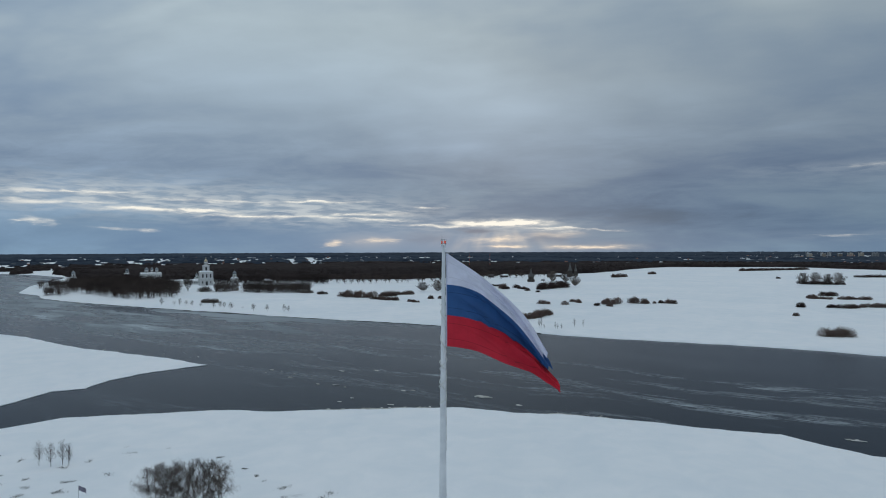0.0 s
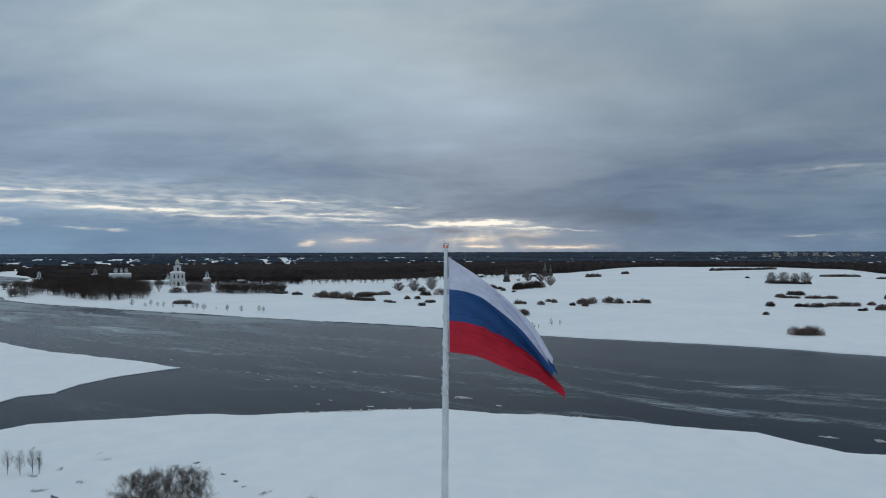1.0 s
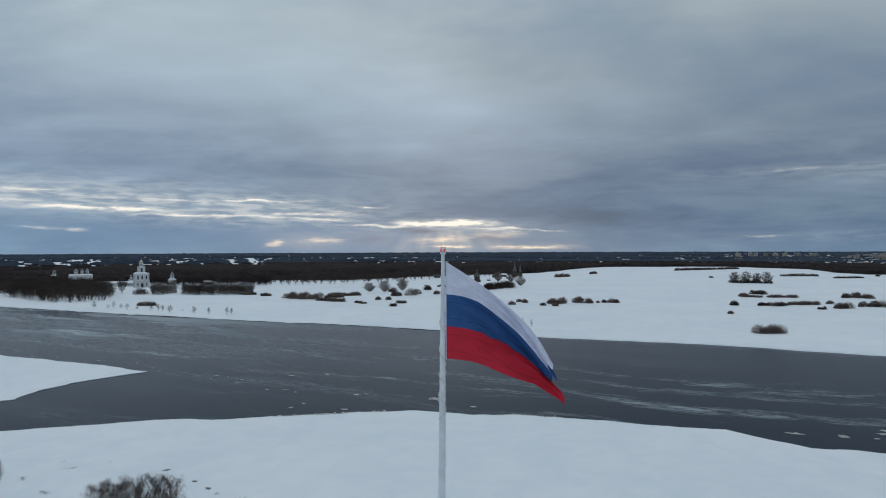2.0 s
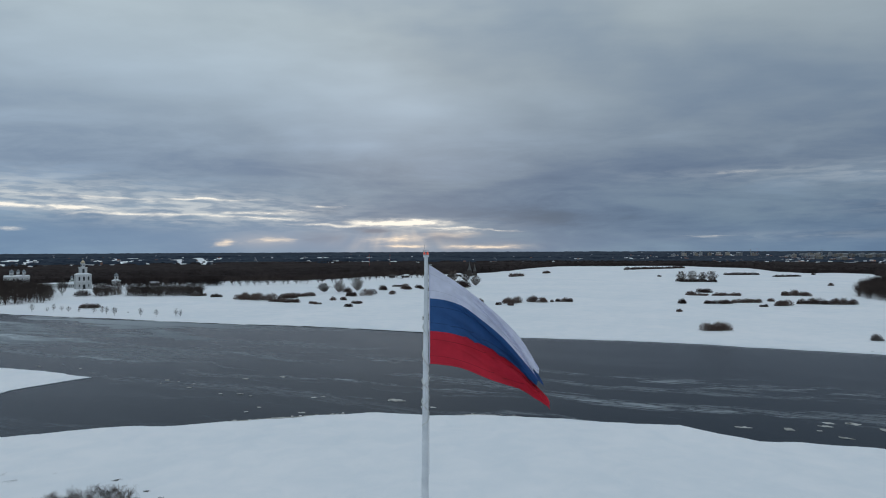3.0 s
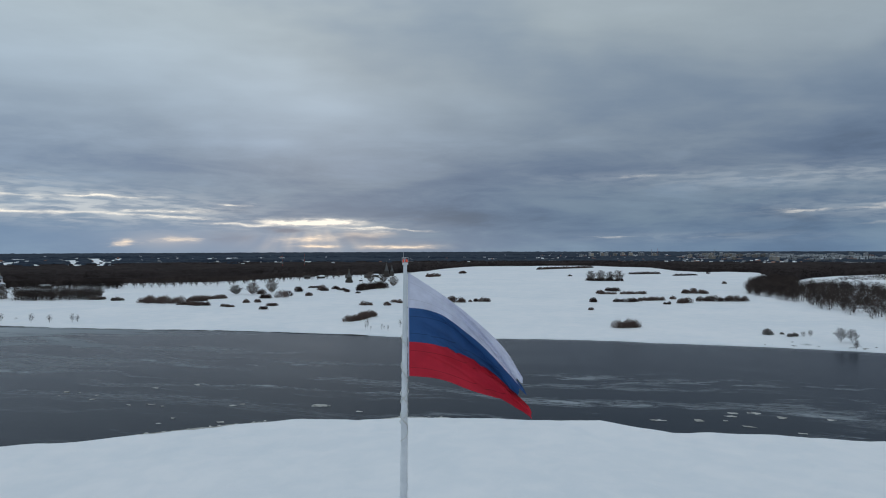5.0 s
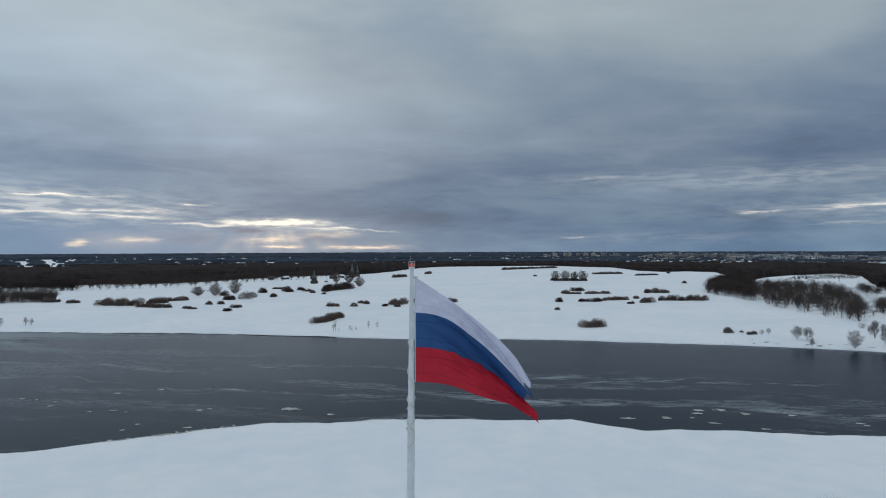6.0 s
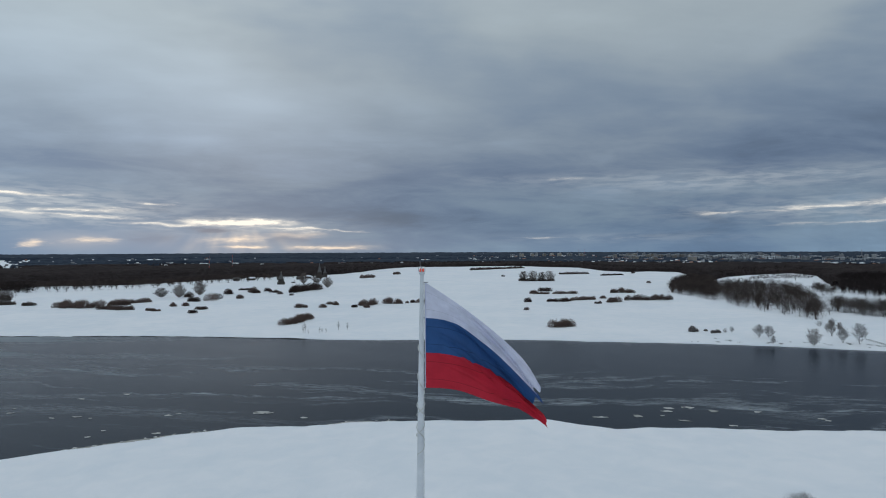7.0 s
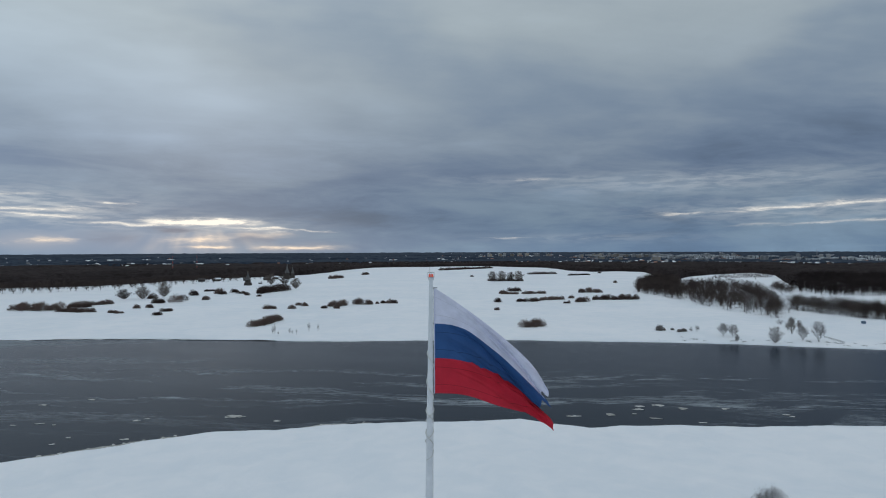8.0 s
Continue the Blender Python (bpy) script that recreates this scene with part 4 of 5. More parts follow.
SCRUB_WEST = [(-131, 768, -81, 734, 7.5), (-86, 724, -49, 697, 4.6), (-82, 768, -56, 762, 3.6), (-81, 783, -35, 796, 5.0), (-40, 686, -26, 672, 2.7), (-1, 859, 8, 853, 5.7), (2, 783, 14, 776, 4.5),
              (23, 789, 30, 784, 9.9), (31, 811, 39, 807, 7.5), (-6, 726, 2, 721, 4.2), (-18, 725, -11, 722, 3.5), (6, 672, 17, 672, 2.8), (-1, 641, 6, 637, 2.6), (57, 806, 65, 801, 4.8),
              (50, 894, 61, 888, 6.1), (75, 969, 92, 959, 3.3), (83, 912, 95, 904, 6.3), (85, 898, 99, 890, 5.4), (107, 923, 116, 918, 4)]
SCRUB_MIDDLE = [(111, 896, 122, 889, 3.1), (115, 857, 121, 854, 3.8), (126, 829, 131, 826, 2.2), (132, 871, 193, 944, 9.8), (343, 1248, 385, 1281, 7.2), (468, 1400, 494, 1423, 5.5), (100, 653, 115, 645, 4.1),
                (124, 639, 130, 636, 4), (140, 674, 146, 671, 3.7), (144, 664, 150, 660, 3.6), (164, 645, 191, 645, 6.1), (155, 629, 160, 626, 2.3), (166, 623, 173, 619, 2.9), (197, 658, 210, 650, 6.2),
                (210, 650, 218, 646, 4.4), (223, 651, 226, 649, 2.5), (230, 655, 236, 652, 3.2), (236, 652, 242, 649, 3.8), (64, 502, 96, 546, 5.1)]
SCRUB_EAST = [(645, 1185, 652, 1181, 3.7), (425, 716, 435, 710, 3.8), (458, 749, 478, 737, 5.7), (422, 706, 443, 693, 3), (445, 692, 469, 691, 3.8), (469, 691, 480, 685, 3.1), (349, 605, 357, 601, 4.5),
              (301, 528, 306, 525, 2.2), (375, 599, 387, 593, 3.3), (388, 592, 402, 593, 3.3), (405, 601, 445, 597, 4.7), (457, 609, 464, 605, 3.5), (408, 555, 415, 552, 2.5), (426, 562, 449, 558, 6.4),
              (464, 576, 522, 553, 6), (530, 680, 540, 675, 5.5), (540, 675, 549, 670, 5.5), (549, 670, 559, 664, 4.7)]
SCRUB_FAR = [(740, 838, 744, 835, 4), (819, 1219, 899, 1208, 5.4), (861, 1119, 924, 1116, 3.9), (1004, 1183, 1011, 1179, 4.2), (761, 1581, 1003, 1672, 6.8), (246, 403, 271, 397, 5.7), (578, 1003, 640, 968, 5.5),
             (240, 649, 247, 646, 3.2)]
SCRUB_LEFT = [(-271, 679, -245, 678, 5), (-302, 877, -297, 877, 5.7), (-196, 826, -173, 825, 4.6), (-166, 804, -152, 803, 3.7), (-342, 855, -325, 854, 9)]
thickets(SCRUB_WEST, 500, WILLOW, "brown willow scrub on the snowy meadow", "meadow scrub")
thickets(SCRUB_MIDDLE, 550, WILLOW, "brown willow scrub on the snowy meadow", "meadow scrub")
thickets(SCRUB_EAST, 600, WILLOW, "brown willow scrub on the snowy meadow", "meadow scrub")
thickets(SCRUB_FAR, 650, WILLOW, "brown willow scrub on the snowy meadow", "meadow scrub")
thickets([(326, 341, 332, 338, 3.3), (338, 338, 340, 337, 1.3), (334, 329, 341, 326, 2.1)], 680, GREYTWIG, "thin grey scrub by the river", "shore scrub")
thickets(SCRUB_LEFT, 700, TWIG, "dark leafless scrub below the monastery", "monastery scrub")


def many_trees(name, spots, highs, seed, label, twig_wide, twigs=70, mat_k=None, under=0.3):
    """A stand of bare trees in one mesh."""
    rng = np.random.default_rng(seed)
    n = len(spots)
    spots, highs = np.asarray(spots, float), np.asarray(highs, float)
    z = np.array([ground_height(x, y) for x, y in spots])
    foot = np.column_stack([spots, z - 0.2])
    vs, fs, off = [], [], 0
    up = np.column_stack([rng.normal(0, 0.06, (n, 2)), np.ones(n)])
    for turn in range(2):
        v, f = blades(rng, foot, up, highs * 0.8, 0.016 * highs + twig_wide * 0.12)
        vs.append(v), fs.append(f + off)
        off += len(v)
    def add(base, way, length, width):
        nonlocal off
        v, f = blades(rng, base, way, length, width)
        vs.append(v), fs.append(f + off)
        off += len(v)

    # limbs
    pick = np.repeat(np.arange(n), 8)
    m, h, a = len(pick), highs[pick], rng.uniform(0, 2 * np.pi, len(pick))
    add(foot[pick] + np.column_stack([np.zeros((m, 2)), rng.uniform(0.12, 0.5, m) * h]), np.column_stack([np.cos(a) * 0.7, np.sin(a) * 0.7, rng.uniform(0.5, 1.1, m)]), h * rng.uniform(0.25, 0.42, m), twig_wide)
    # rounded crowns of short twigs
    girth = rng.uniform(0.27, 0.42, n)
    pick = np.repeat(np.arange(n), twigs)
    m, h = len(pick), highs[pick]
    ball = rng.normal(size=(m, 3))
    ball /= np.linalg.norm(ball, axis=1, keepdims=True)
    ball *= rng.uniform(0.25, 1.0, (m, 1)) ** 0.6
    spot = np.column_stack([ball[:, 0] * girth[pick] * h, ball[:, 1] * girth[pick] * h, (0.58 + 0.38 * ball[:, 2]) * h])
    add(foot[pick] + spot, spot / h[:, None] - np.array([0, 0, 0.30]) + rng.normal(0, 0.16, (m, 3)), h * rng.uniform(0.06, 0.14, m), twig_wide * 0.85 * rng.uniform(0.6, 1.2, m))
    # undergrowth
    pick = np.repeat(np.arange(n), int(twigs * under))
    m, h = len(pick), highs[pick]
    if m:
        a, d = rng.uniform(0, 2 * np.pi, m), rng.uniform(0, 0.45, m) * h
        add(foot[pick] + np.column_stack([np.cos(a) * d, np.sin(a) * d, rng.uniform(0, 0.08, m) * h]), np.column_stack([rng.normal(0, 0.6, (m, 2)), rng.uniform(0.4, 1, m)]), h * rng.uniform(0.06, 0.2, m), twig_wide * 0.6)
    ob = new(name, mesh_np(name, np.concatenate(vs), np.concatenate(fs), mat_k or WOODS))
    return tagged(ob, label, "woods", kind="stuff")


def inside(px, py, poly):
    hit = np.zeros(len(px), bool)
    for (x0, y0), (x1, y1) in zip(poly, poly[1:] + poly[:1]):
        cross = ((y0 > py) != (y1 > py)) & (px < (x1 - x0) * (py - y0) / (y1 - y0 + 1e-9) + x0)
        hit ^= cross
    return hit


def scatter(poly, n, seed):
    rng = np.random.default_rng(seed)
    lo, hi = np.min(poly, 0), np.max(poly, 0)
    p = rng.uniform(lo, hi, (n * 6, 2))
    return p[inside(p[:, 0], p[:, 1], poly)][:n]


def stand(name, poly, n, low, high, seed, label, twig_wide, twigs=70, mat_k=None, under=0.08):
    p = scatter(poly, n, seed)
    rng = np.random.default_rng(seed + 1)
    many_trees(name, p, rng.uniform(low, high, len(p)), seed, label, twig_wide, twigs, mat_k, under)


MONASTERY_GROVE = [(-522, 855), (-403, 752), (-365, 724), (-331, 757), (-368, 860), (-440, 1000), (-560, 1090), (-660, 1080)]
stand("grove", MONASTERY_GROVE, 1000, 11, 19, 21, "dense leafless grove below a white monastery", 0.16, 130, BELT)
stand("grove", [(-632, 946), (-592, 940), (-560, 960), (-580, 1010), (-640, 1000)], 110, 9, 15, 29, "dark leafless trees on a snowy point", 0.16, 140, BELT)
stand("grove", [(-508, 790), (-492, 792), (-500, 830), (-530, 850), (-535, 820)], 40, 8, 15, 30, "leafless trees by the river", 0.16, 140, BELT)
stand("grove", [(-318, 846), (-294, 845), (-300, 900), (-330, 900)], 60, 9, 17, 22, "leafless trees beside a bell tower", 0.16, 140, BELT)
stand("grove", [(-276, 843), (-240, 828), (-182, 826), (-188, 870), (-285, 885)], 230, 9, 17, 23, "dense leafless trees on a snowy shore", 0.16, 140, BELT)
BELT_TIP = [(601, 641), (590, 611), (580, 582), (560, 532), (640, 600), (709, 662), (850, 795), (893, 889), (752, 791)]
BELT_RUN = [(560, 532), (523, 468), (488, 400), (476, 368), (466, 345), (519, 366), (555, 395), (660, 480), (780, 600), (830, 720), (709, 662), (640, 600)]
stand("tree_belt", BELT_TIP, 520, 10, 17, 24, "belt of bare trees at the meadow's edge", 0.12, 260, BELT)
stand("tree_belt", BELT_RUN, 470, 8, 18, 25, "belt of bare trees crossing the snowy meadow", 0.11, 260, BELT)
stand("tree_row", [(557, 393), (542, 353), (536, 320), (537, 295), (560, 285), (590, 330), (585, 370), (590, 410)], 150, 10, 16, 26, "row of tall bare trees beyond the far bank", 0.10, 330, BELT)
stand("tree_row", [(540, 290), (500, 190), (560, 60), (590, 70), (560, 190), (570, 285)], 60, 12, 18, 27, "row of tall bare trees beyond the far bank", 0.10, 300, BELT)
stand("clearing_trees", [(770, 545), (762, 528), (800, 545), (850, 600), (835, 610)], 45, 7, 13, 31, "bare trees between two snowy clearings", 0.13, 200, BELT)
stand("clearing_scrub", [(1000, 850), (1131, 945), (1300, 985), (1215, 860), (1130, 820)], 420, 1.5, 5.0, 34, "low brown scrub across a snowy clearing", 0.16, 60, BELT)
stand("clearing_scrub", [(840, 780), (1000, 870), (1060, 770), (935, 750)], 26, 1.5, 4, 33, "low scrub on a snowy clearing", 0.14, 60, BELT)
stand("woods", [(-455, 1090), (-400, 1065), (-330, 1075), (-250, 1050), (-200, 1040), (-210, 1130), (-480, 1180)], 420, 8, 15, 36, "dark leafless trees behind a white bell tower", 0.18, 100)
stand("grove", [(-600, 1060), (-520, 1060), (-470, 1085), (-500, 1125), (-600, 1120)], 120, 9, 15, 37, "leafless trees round the monastery churches", 0.17, 110)
stand("woods", [(788, 534), (775, 488), (815, 438), (900, 330), (1300, 500), (1250, 800), (1100, 745)], 2200, 12, 19, 28, "leafless woods behind snowy fields", 0.16, 90)


# ---- the great woods and the distance ----
FRONT = [(-48, 1900), (-33, 1800), (-30, 1280), (-24, 1230), (-18, 1150), (-7.5, 1122), (-1.2, 1160), (2.4, 1238), (6.1, 1312), (11.3, 1350), (13.8, 1450), (17.7, 1790), (20, 1966), (30, 2080), (36, 1900), (38, 1640), (40, 1555), (42.4, 1605),
         (44.4, 1575), (45.0, 1420), (45.8, 1110), (46.6, 1130), (48, 1330), (50, 1430), (53, 1580), (54.7, 1450), (55.3, 1130), (56, 880), (57.3, 830), (62, 850), (80, 850)]


def wooded(az, r):
    """How wooded the land is, 0 to 1, by bearing in degrees and distance."""
    x, y = r * np.sin(np.radians(az)), r * np.cos(np.radians(az))
    patch = np.array([noise.noise(Vector((a / 420, b / 300, 3.3))) + 0.5 * noise.noise(Vector((a / 140, b / 120, 9.1))) + 0.32 * noise.noise(Vector((a / 60, b / 75, 5.7))) for a, b in zip(x, y)])
    front = lerp(az, FRONT) + 45 * patch
    near = ease(r, front + 80, front + 110)
    back = 2250 + 250 * patch + 250 * ease(az, 14, 30) - 500 * ease(-az, 22, 32)
    main = near * (1 - ease(r, back, back + 40))
    strips = ease(patch + 0.35 * np.sin(r / 115.0 + az * 0.15) - 0.34 * ease(-az, -8, 6), -0.02, 0.12) * ease(r, back, back + 60)
    hedge = np.array([noise.noise(Vector((a * 0.8, b / 110, 8.0))) for a, b in zip(np.ravel(az), np.ravel(r))])
    strips = np.maximum(strips * ease(az, -16, -4), ease(hedge, 0.16, 0.24) * ease(r, back, back + 60))
    far = ease(r, 3650 + 300 * patch, 3850 + 300 * patch)
    return np.maximum(np.maximum(main, strips * near), far)


def canopy(name, r0, r1, rows, step, high, rough, mat_k, label):
    az = np.arange(-50, 80, step)
    rs = np.geomspace(r0, r1, rows)
    A, R = np.meshgrid(az, rs)
    shake = np.random.default_rng(rows + 1)
    A = A + shake.uniform(-0.42, 0.42, A.shape) * step
    R = R * (1 + shake.uniform(-0.42, 0.42, R.shape) * math.log(r1 / r0) / rows)
    w = wooded(A.ravel(), R.ravel()).reshape(A.shape)
    x, y = R * np.sin(np.radians(A)), R * np.cos(np.radians(A))
    rng = np.random.default_rng(rows)
    lumps = np.array([noise.noise(Vector((a / 60, b / 60, 0))) for a, b in zip(x.ravel(), y.ravel())]).reshape(A.shape)
    z = 1.9 + rise(R) + np.where(w > 0.3, high * (0.8 + 0.25 * lumps) + rough * rng.normal(0, 1, A.shape), -1.5)
    n = len(az)
    i = np.arange(rows - 1)[:, None] * n + np.arange(n - 1)[None, :]
    keep = (w[:-1, :-1] > 0.3) | (w[1:, :-1] > 0.3) | (w[:-1, 1:] > 0.3) | (w[1:, 1:] > 0.3)
    faces = np.stack([i, i + 1, i + n + 1, i + n], -1)[keep]
    v = np.stack([x, y, z], -1).reshape(-1, 3)
    return tagged(new(name, mesh_np(name, v, faces, mat_k)), label, "woods", kind="stuff")


canopy("great_woods", 1120, 2600, 240, 0.13, 10.5, 0.9, WOODS, "dark leafless woods stretching away over the plain")
canopy("distant_woods", 2560, 4830, 160, 0.16, 11, 1.1, HAZED_WOODS, "dark woods along the horizon, tinted bluish in imitation of haze")
# single trees stand out along the front of the woods, with snow between their stems
row_rng = np.random.default_rng(75)
row_az = row_rng.uniform(-19.5, 9.5, 620)
row_r = lerp(row_az, FRONT) - 8 + 95 * row_rng.uniform(0, 1, 620)
many_trees("woods_front", np.column_stack([row_r * np.sin(np.radians(row_az)), row_r * np.cos(np.radians(row_az))]), row_rng.uniform(9, 14, 620), 76, "row of bare trees before the dark woods", 0.17, 80, BELT, under=0.0)
lone_az = np.arange(-18.6, 8.6, 0.62) + row_rng.uniform(-0.25, 0.25, 44)
lone_r = lerp(lone_az, FRONT) - 55 + row_rng.normal(0, 8, 44)
many_trees("woods_front", np.column_stack([lone_r * np.sin(np.radians(lone_az)), lone_r * np.cos(np.radians(lone_az))]), row_rng.uniform(9.5, 14, 44), 74, "scattered round bare trees before the dark woods", 0.26, 300, BELT, under=0.05)
rng = np.random.default_rng(77)
n_edge = 6000
az = rng.uniform(-48, 75, n_edge)
r = lerp(az, FRONT) + 55 + 420 * rng.uniform(0, 1, n_edge) ** 2.2
keep = wooded(az, r) > 0.3
many_trees("woods_edge", np.column_stack([r * np.sin(np.radians(az)), r * np.cos(np.radians(az))])[keep], rng.uniform(12, 18, keep.sum()), 78, "bare trunks and branches at the edge of the woods", 0.24, 40, under=0.0)


# ---- the monastery ----
def onion(r, h, z):
    return [(r * 0.75, z), (r * 0.98, z + h * 0.14), (r, z + h * 0.27), (r * 0.85, z + h * 0.45), (r * 0.5, z + h * 0.66), (r * 0.2, z + h * 0.84), (r * 0.06, z + h)]


def cross_part(parent, z, h, x=0.0, y=0.0):
    bm = box(x - 0.09 * h * 0.4, x + 0.09 * h * 0.4, y - 0.05 * h, y + 0.05 * h, z, z + h)
    for zz, w in ((0.72, 0.26), (0.5, 0.16)):
        bmesh.ops.create_cube(bm, size=1, matrix=Matrix.LocRotScale((x, y, z + h * zz), None, (w * h * 2, 0.07 * h, 0.07 * h)))
    return part("cross", bm, GOLD, parent, "gilded cross")


def arch(w, h, d):
    """A round-headed opening block, base at the origin, facing -y."""
    pts = [(-w / 2, 0), (w / 2, 0)] + [(w / 2 * math.cos(a), h - w / 2 + w / 2 * math.sin(a)) for a in np.linspace(0, math.pi, 8)]
    bm = bmesh.new()
    f = bm.faces.new([bm.verts.new((x, 0, z)) for x, z in pts])
    up = bmesh.ops.extrude_face_region(bm, geom=[f])
    bmesh.ops.translate(bm, verts=[v for v in up["geom"] if isinstance(v, bmesh.types.BMVert)], vec=(0, d, 0))
    bmesh.ops.recalc_face_normals(bm, faces=bm.faces[:])
    return bm


def arches(parent, half, z, count, w, h, name="arch_opening"):
    """Openings on all four faces of a square tier."""
    for side in range(4):
        for k in range(count):
            x = (k - (count - 1) / 2) * (2 * half / count) * 0.92
            part(name, arch(w, h, 0.5), DARK, parent, "dark arched opening", m=pose(0, 0, z, 0, 0, 90 * side) @ pose(x, -half - 0.06, 0))


def facing(x, y):
    return math.degrees(math.atan2(-x, y)) + 8


def make_bell_tower(x, y):
    root = thing("bell_tower", pose(x, y, ground_height(x, y) - 0.2, 0, 0, facing(x, y)) @ Matrix.Scale(0.87, 4), "tall white tiered bell tower with a gilded dome", "bell tower")
    low = part("lower_tier", box(-12, 12, -12, 12, 0, 12.5, 0.2), WHITEWASH, root)
    mid = part("second_tier", box(-11.4, 11.4, -11.4, 11.4, 13.1, 25, 0.2), WHITEWASH, root)
    part("cornice", box(-12.6, 12.6, -12.6, 12.6, 12.5, 13.1, 0.1), WHITEWASH, root)
    part("cornice", box(-12.2, 12.2, -12.2, 12.2, 25, 25.9, 0.1), WHITEWASH, root)
    part("tier_roof", lathe([(17.0, 25.9), (9.2, 28.2)], 4, turn=math.pi / 4), SNOW, root, "snow-covered sloping tier roof")
    bell = part("belfry_tier", box(-5.8, 5.8, -5.8, 5.8, 26.4, 37.5, 0.15), WHITEWASH, root)
    part("cornice", box(-6.5, 6.5, -6.5, 6.5, 37.5, 38.2, 0.1), WHITEWASH, root)
    clock = part("clock_tier", lathe([(4.2, 38.2), (3.4, 39.2), (3.4, 44.4), (3.9, 44.6), (3.9, 45)], 8, turn=math.pi / 8), WHITEWASH, root)
    for side in range(4):
        for k in range(4):
            u = -10.8 + 7.2 * k
            part("pilaster", box(u - 0.55, u + 0.55, -12.35, -12.0, 0, 12.4), WHITEWASH, low, m=pose(0, 0, 0, 0, 0, 90 * side))
            part("pilaster", box(u * 0.95 - 0.5, u * 0.95 + 0.5, -11.75, -11.4, 13.2, 24.9), WHITEWASH, mid, m=pose(0, 0, 0, 0, 0, 90 * side))
        part("gateway", arch(4.0, 8.0, 0.5), DARK, low, "dark arched gateway", m=pose(0, 0, 0.4, 0, 0, 90 * side) @ pose(0, -12.06, 0))
        for u in (-7.2, 7.2):
            part("window", arch(1.8, 4.2, 0.4), DARK, low, m=pose(0, 0, 4.2, 0, 0, 90 * side) @ pose(u, -12.06, 0))
    arches(mid, 11.4, 15.0, 3, 2.6, 7.2)
    arches(bell, 5.8, 28.6, 1, 3.4, 7.0)
    for k in range(8):
        part("window", arch(1.0, 3.0, 0.3), DARK, clock, m=pose(0, 0, 40, 0, 0, 45 * k) @ pose(0, -3.25, 0))
    dome = part("dome", lathe(onion(3.4, 6.2, 45), 16), GOLD, root, "gilded onion dome")
    cross_part(dome, 51.0, 3.4)


def make_cathedral(x, y):
    root = thing("cathedral", pose(x, y, ground_height(x, y) - 0.2, 0, 0, facing(x, y)) @ Matrix.Scale(0.9, 4), "massive white cathedral block under silver domes", "church")
    body = part("body", box(-19, 19, -12, 12, 0, 17.5, 0.2), WHITEWASH, root)
    part("roof", gable(-19, 19, -12, 12, 17.5, 19.5, "x", 0.5), SNOW, root, "snow-covered roof")
    for k in range(6):
        part("pilaster", box(-18.8 + k * 7.3, -17.7 + k * 7.3, -12.35, -12.0, 0, 17.3), WHITEWASH, body)
    for k in range(5):
        for z in (4, 10.5):
            part("window", arch(1.3, 3.6, 0.35), DARK, body, m=pose(-14.4 + k * 7.2, -12.08, z))
    for dx, dy, r in ((-8, 0, 3.6), (11, -3, 3.0), (3, 5, 2.6)):
        drum = part("drum", lathe([(r, 17.8), (r, 24), (r + 0.4, 24.2), (r + 0.3, 24.6)], 14, (dx, dy)), WHITEWASH, root)
        dome = part("dome", lathe(onion(r * 1.15, 6.0, 24.6), 14, (dx, dy)), LEAD, drum, "silver-grey helmet dome")
        for a in range(8):
            part("window", arch(0.8, 3.0, 0.3), DARK, drum, m=pose(dx, dy, 19.6, 0, 0, 45 * a) @ pose(0, -r - 0.05, 0))


def make_five_domes(x, y):
    root = thing("domed_church", pose(x, y, ground_height(x, y) - 0.2, 0, 0, facing(x, y)), "white church with a cluster of small dark domes", "church")
    body = part("body", box(-10, 10, -8, 8, 0, 10.5, 0.15), WHITEWASH, root)
    part("roof", gable(-10, 10, -8, 8, 10.5, 14.5, "y", 0.4), GREEN_ROOF, root)
    for dx, dy, r, z in ((0, 0, 2.2, 13.5), (-8, -5, 1.4, 10.5), (8, -5, 1.4, 10.5), (-6, 5, 1.3, 10.5), (6, 5, 1.3, 10.5)):
        drum = part("drum", lathe([(r, z - 0.6), (r, z + 4), (r + 0.25, z + 4.3)], 12, (dx, dy)), WHITEWASH, root)
        dome = part("dome", lathe(onion(r * 1.3, 4.2, z + 4.3), 12, (dx, dy)), LEAD, drum)
        part("cross", box(dx - 0.08, dx + 0.08, dy - 0.08, dy + 0.08, z + 8.3, z + 10), GOLD, drum)
    for k in range(4):
        part("window", arch(1.2, 4, 0.3), DARK, body, m=pose(-7 + k * 4.7, -8.06, 3.2))


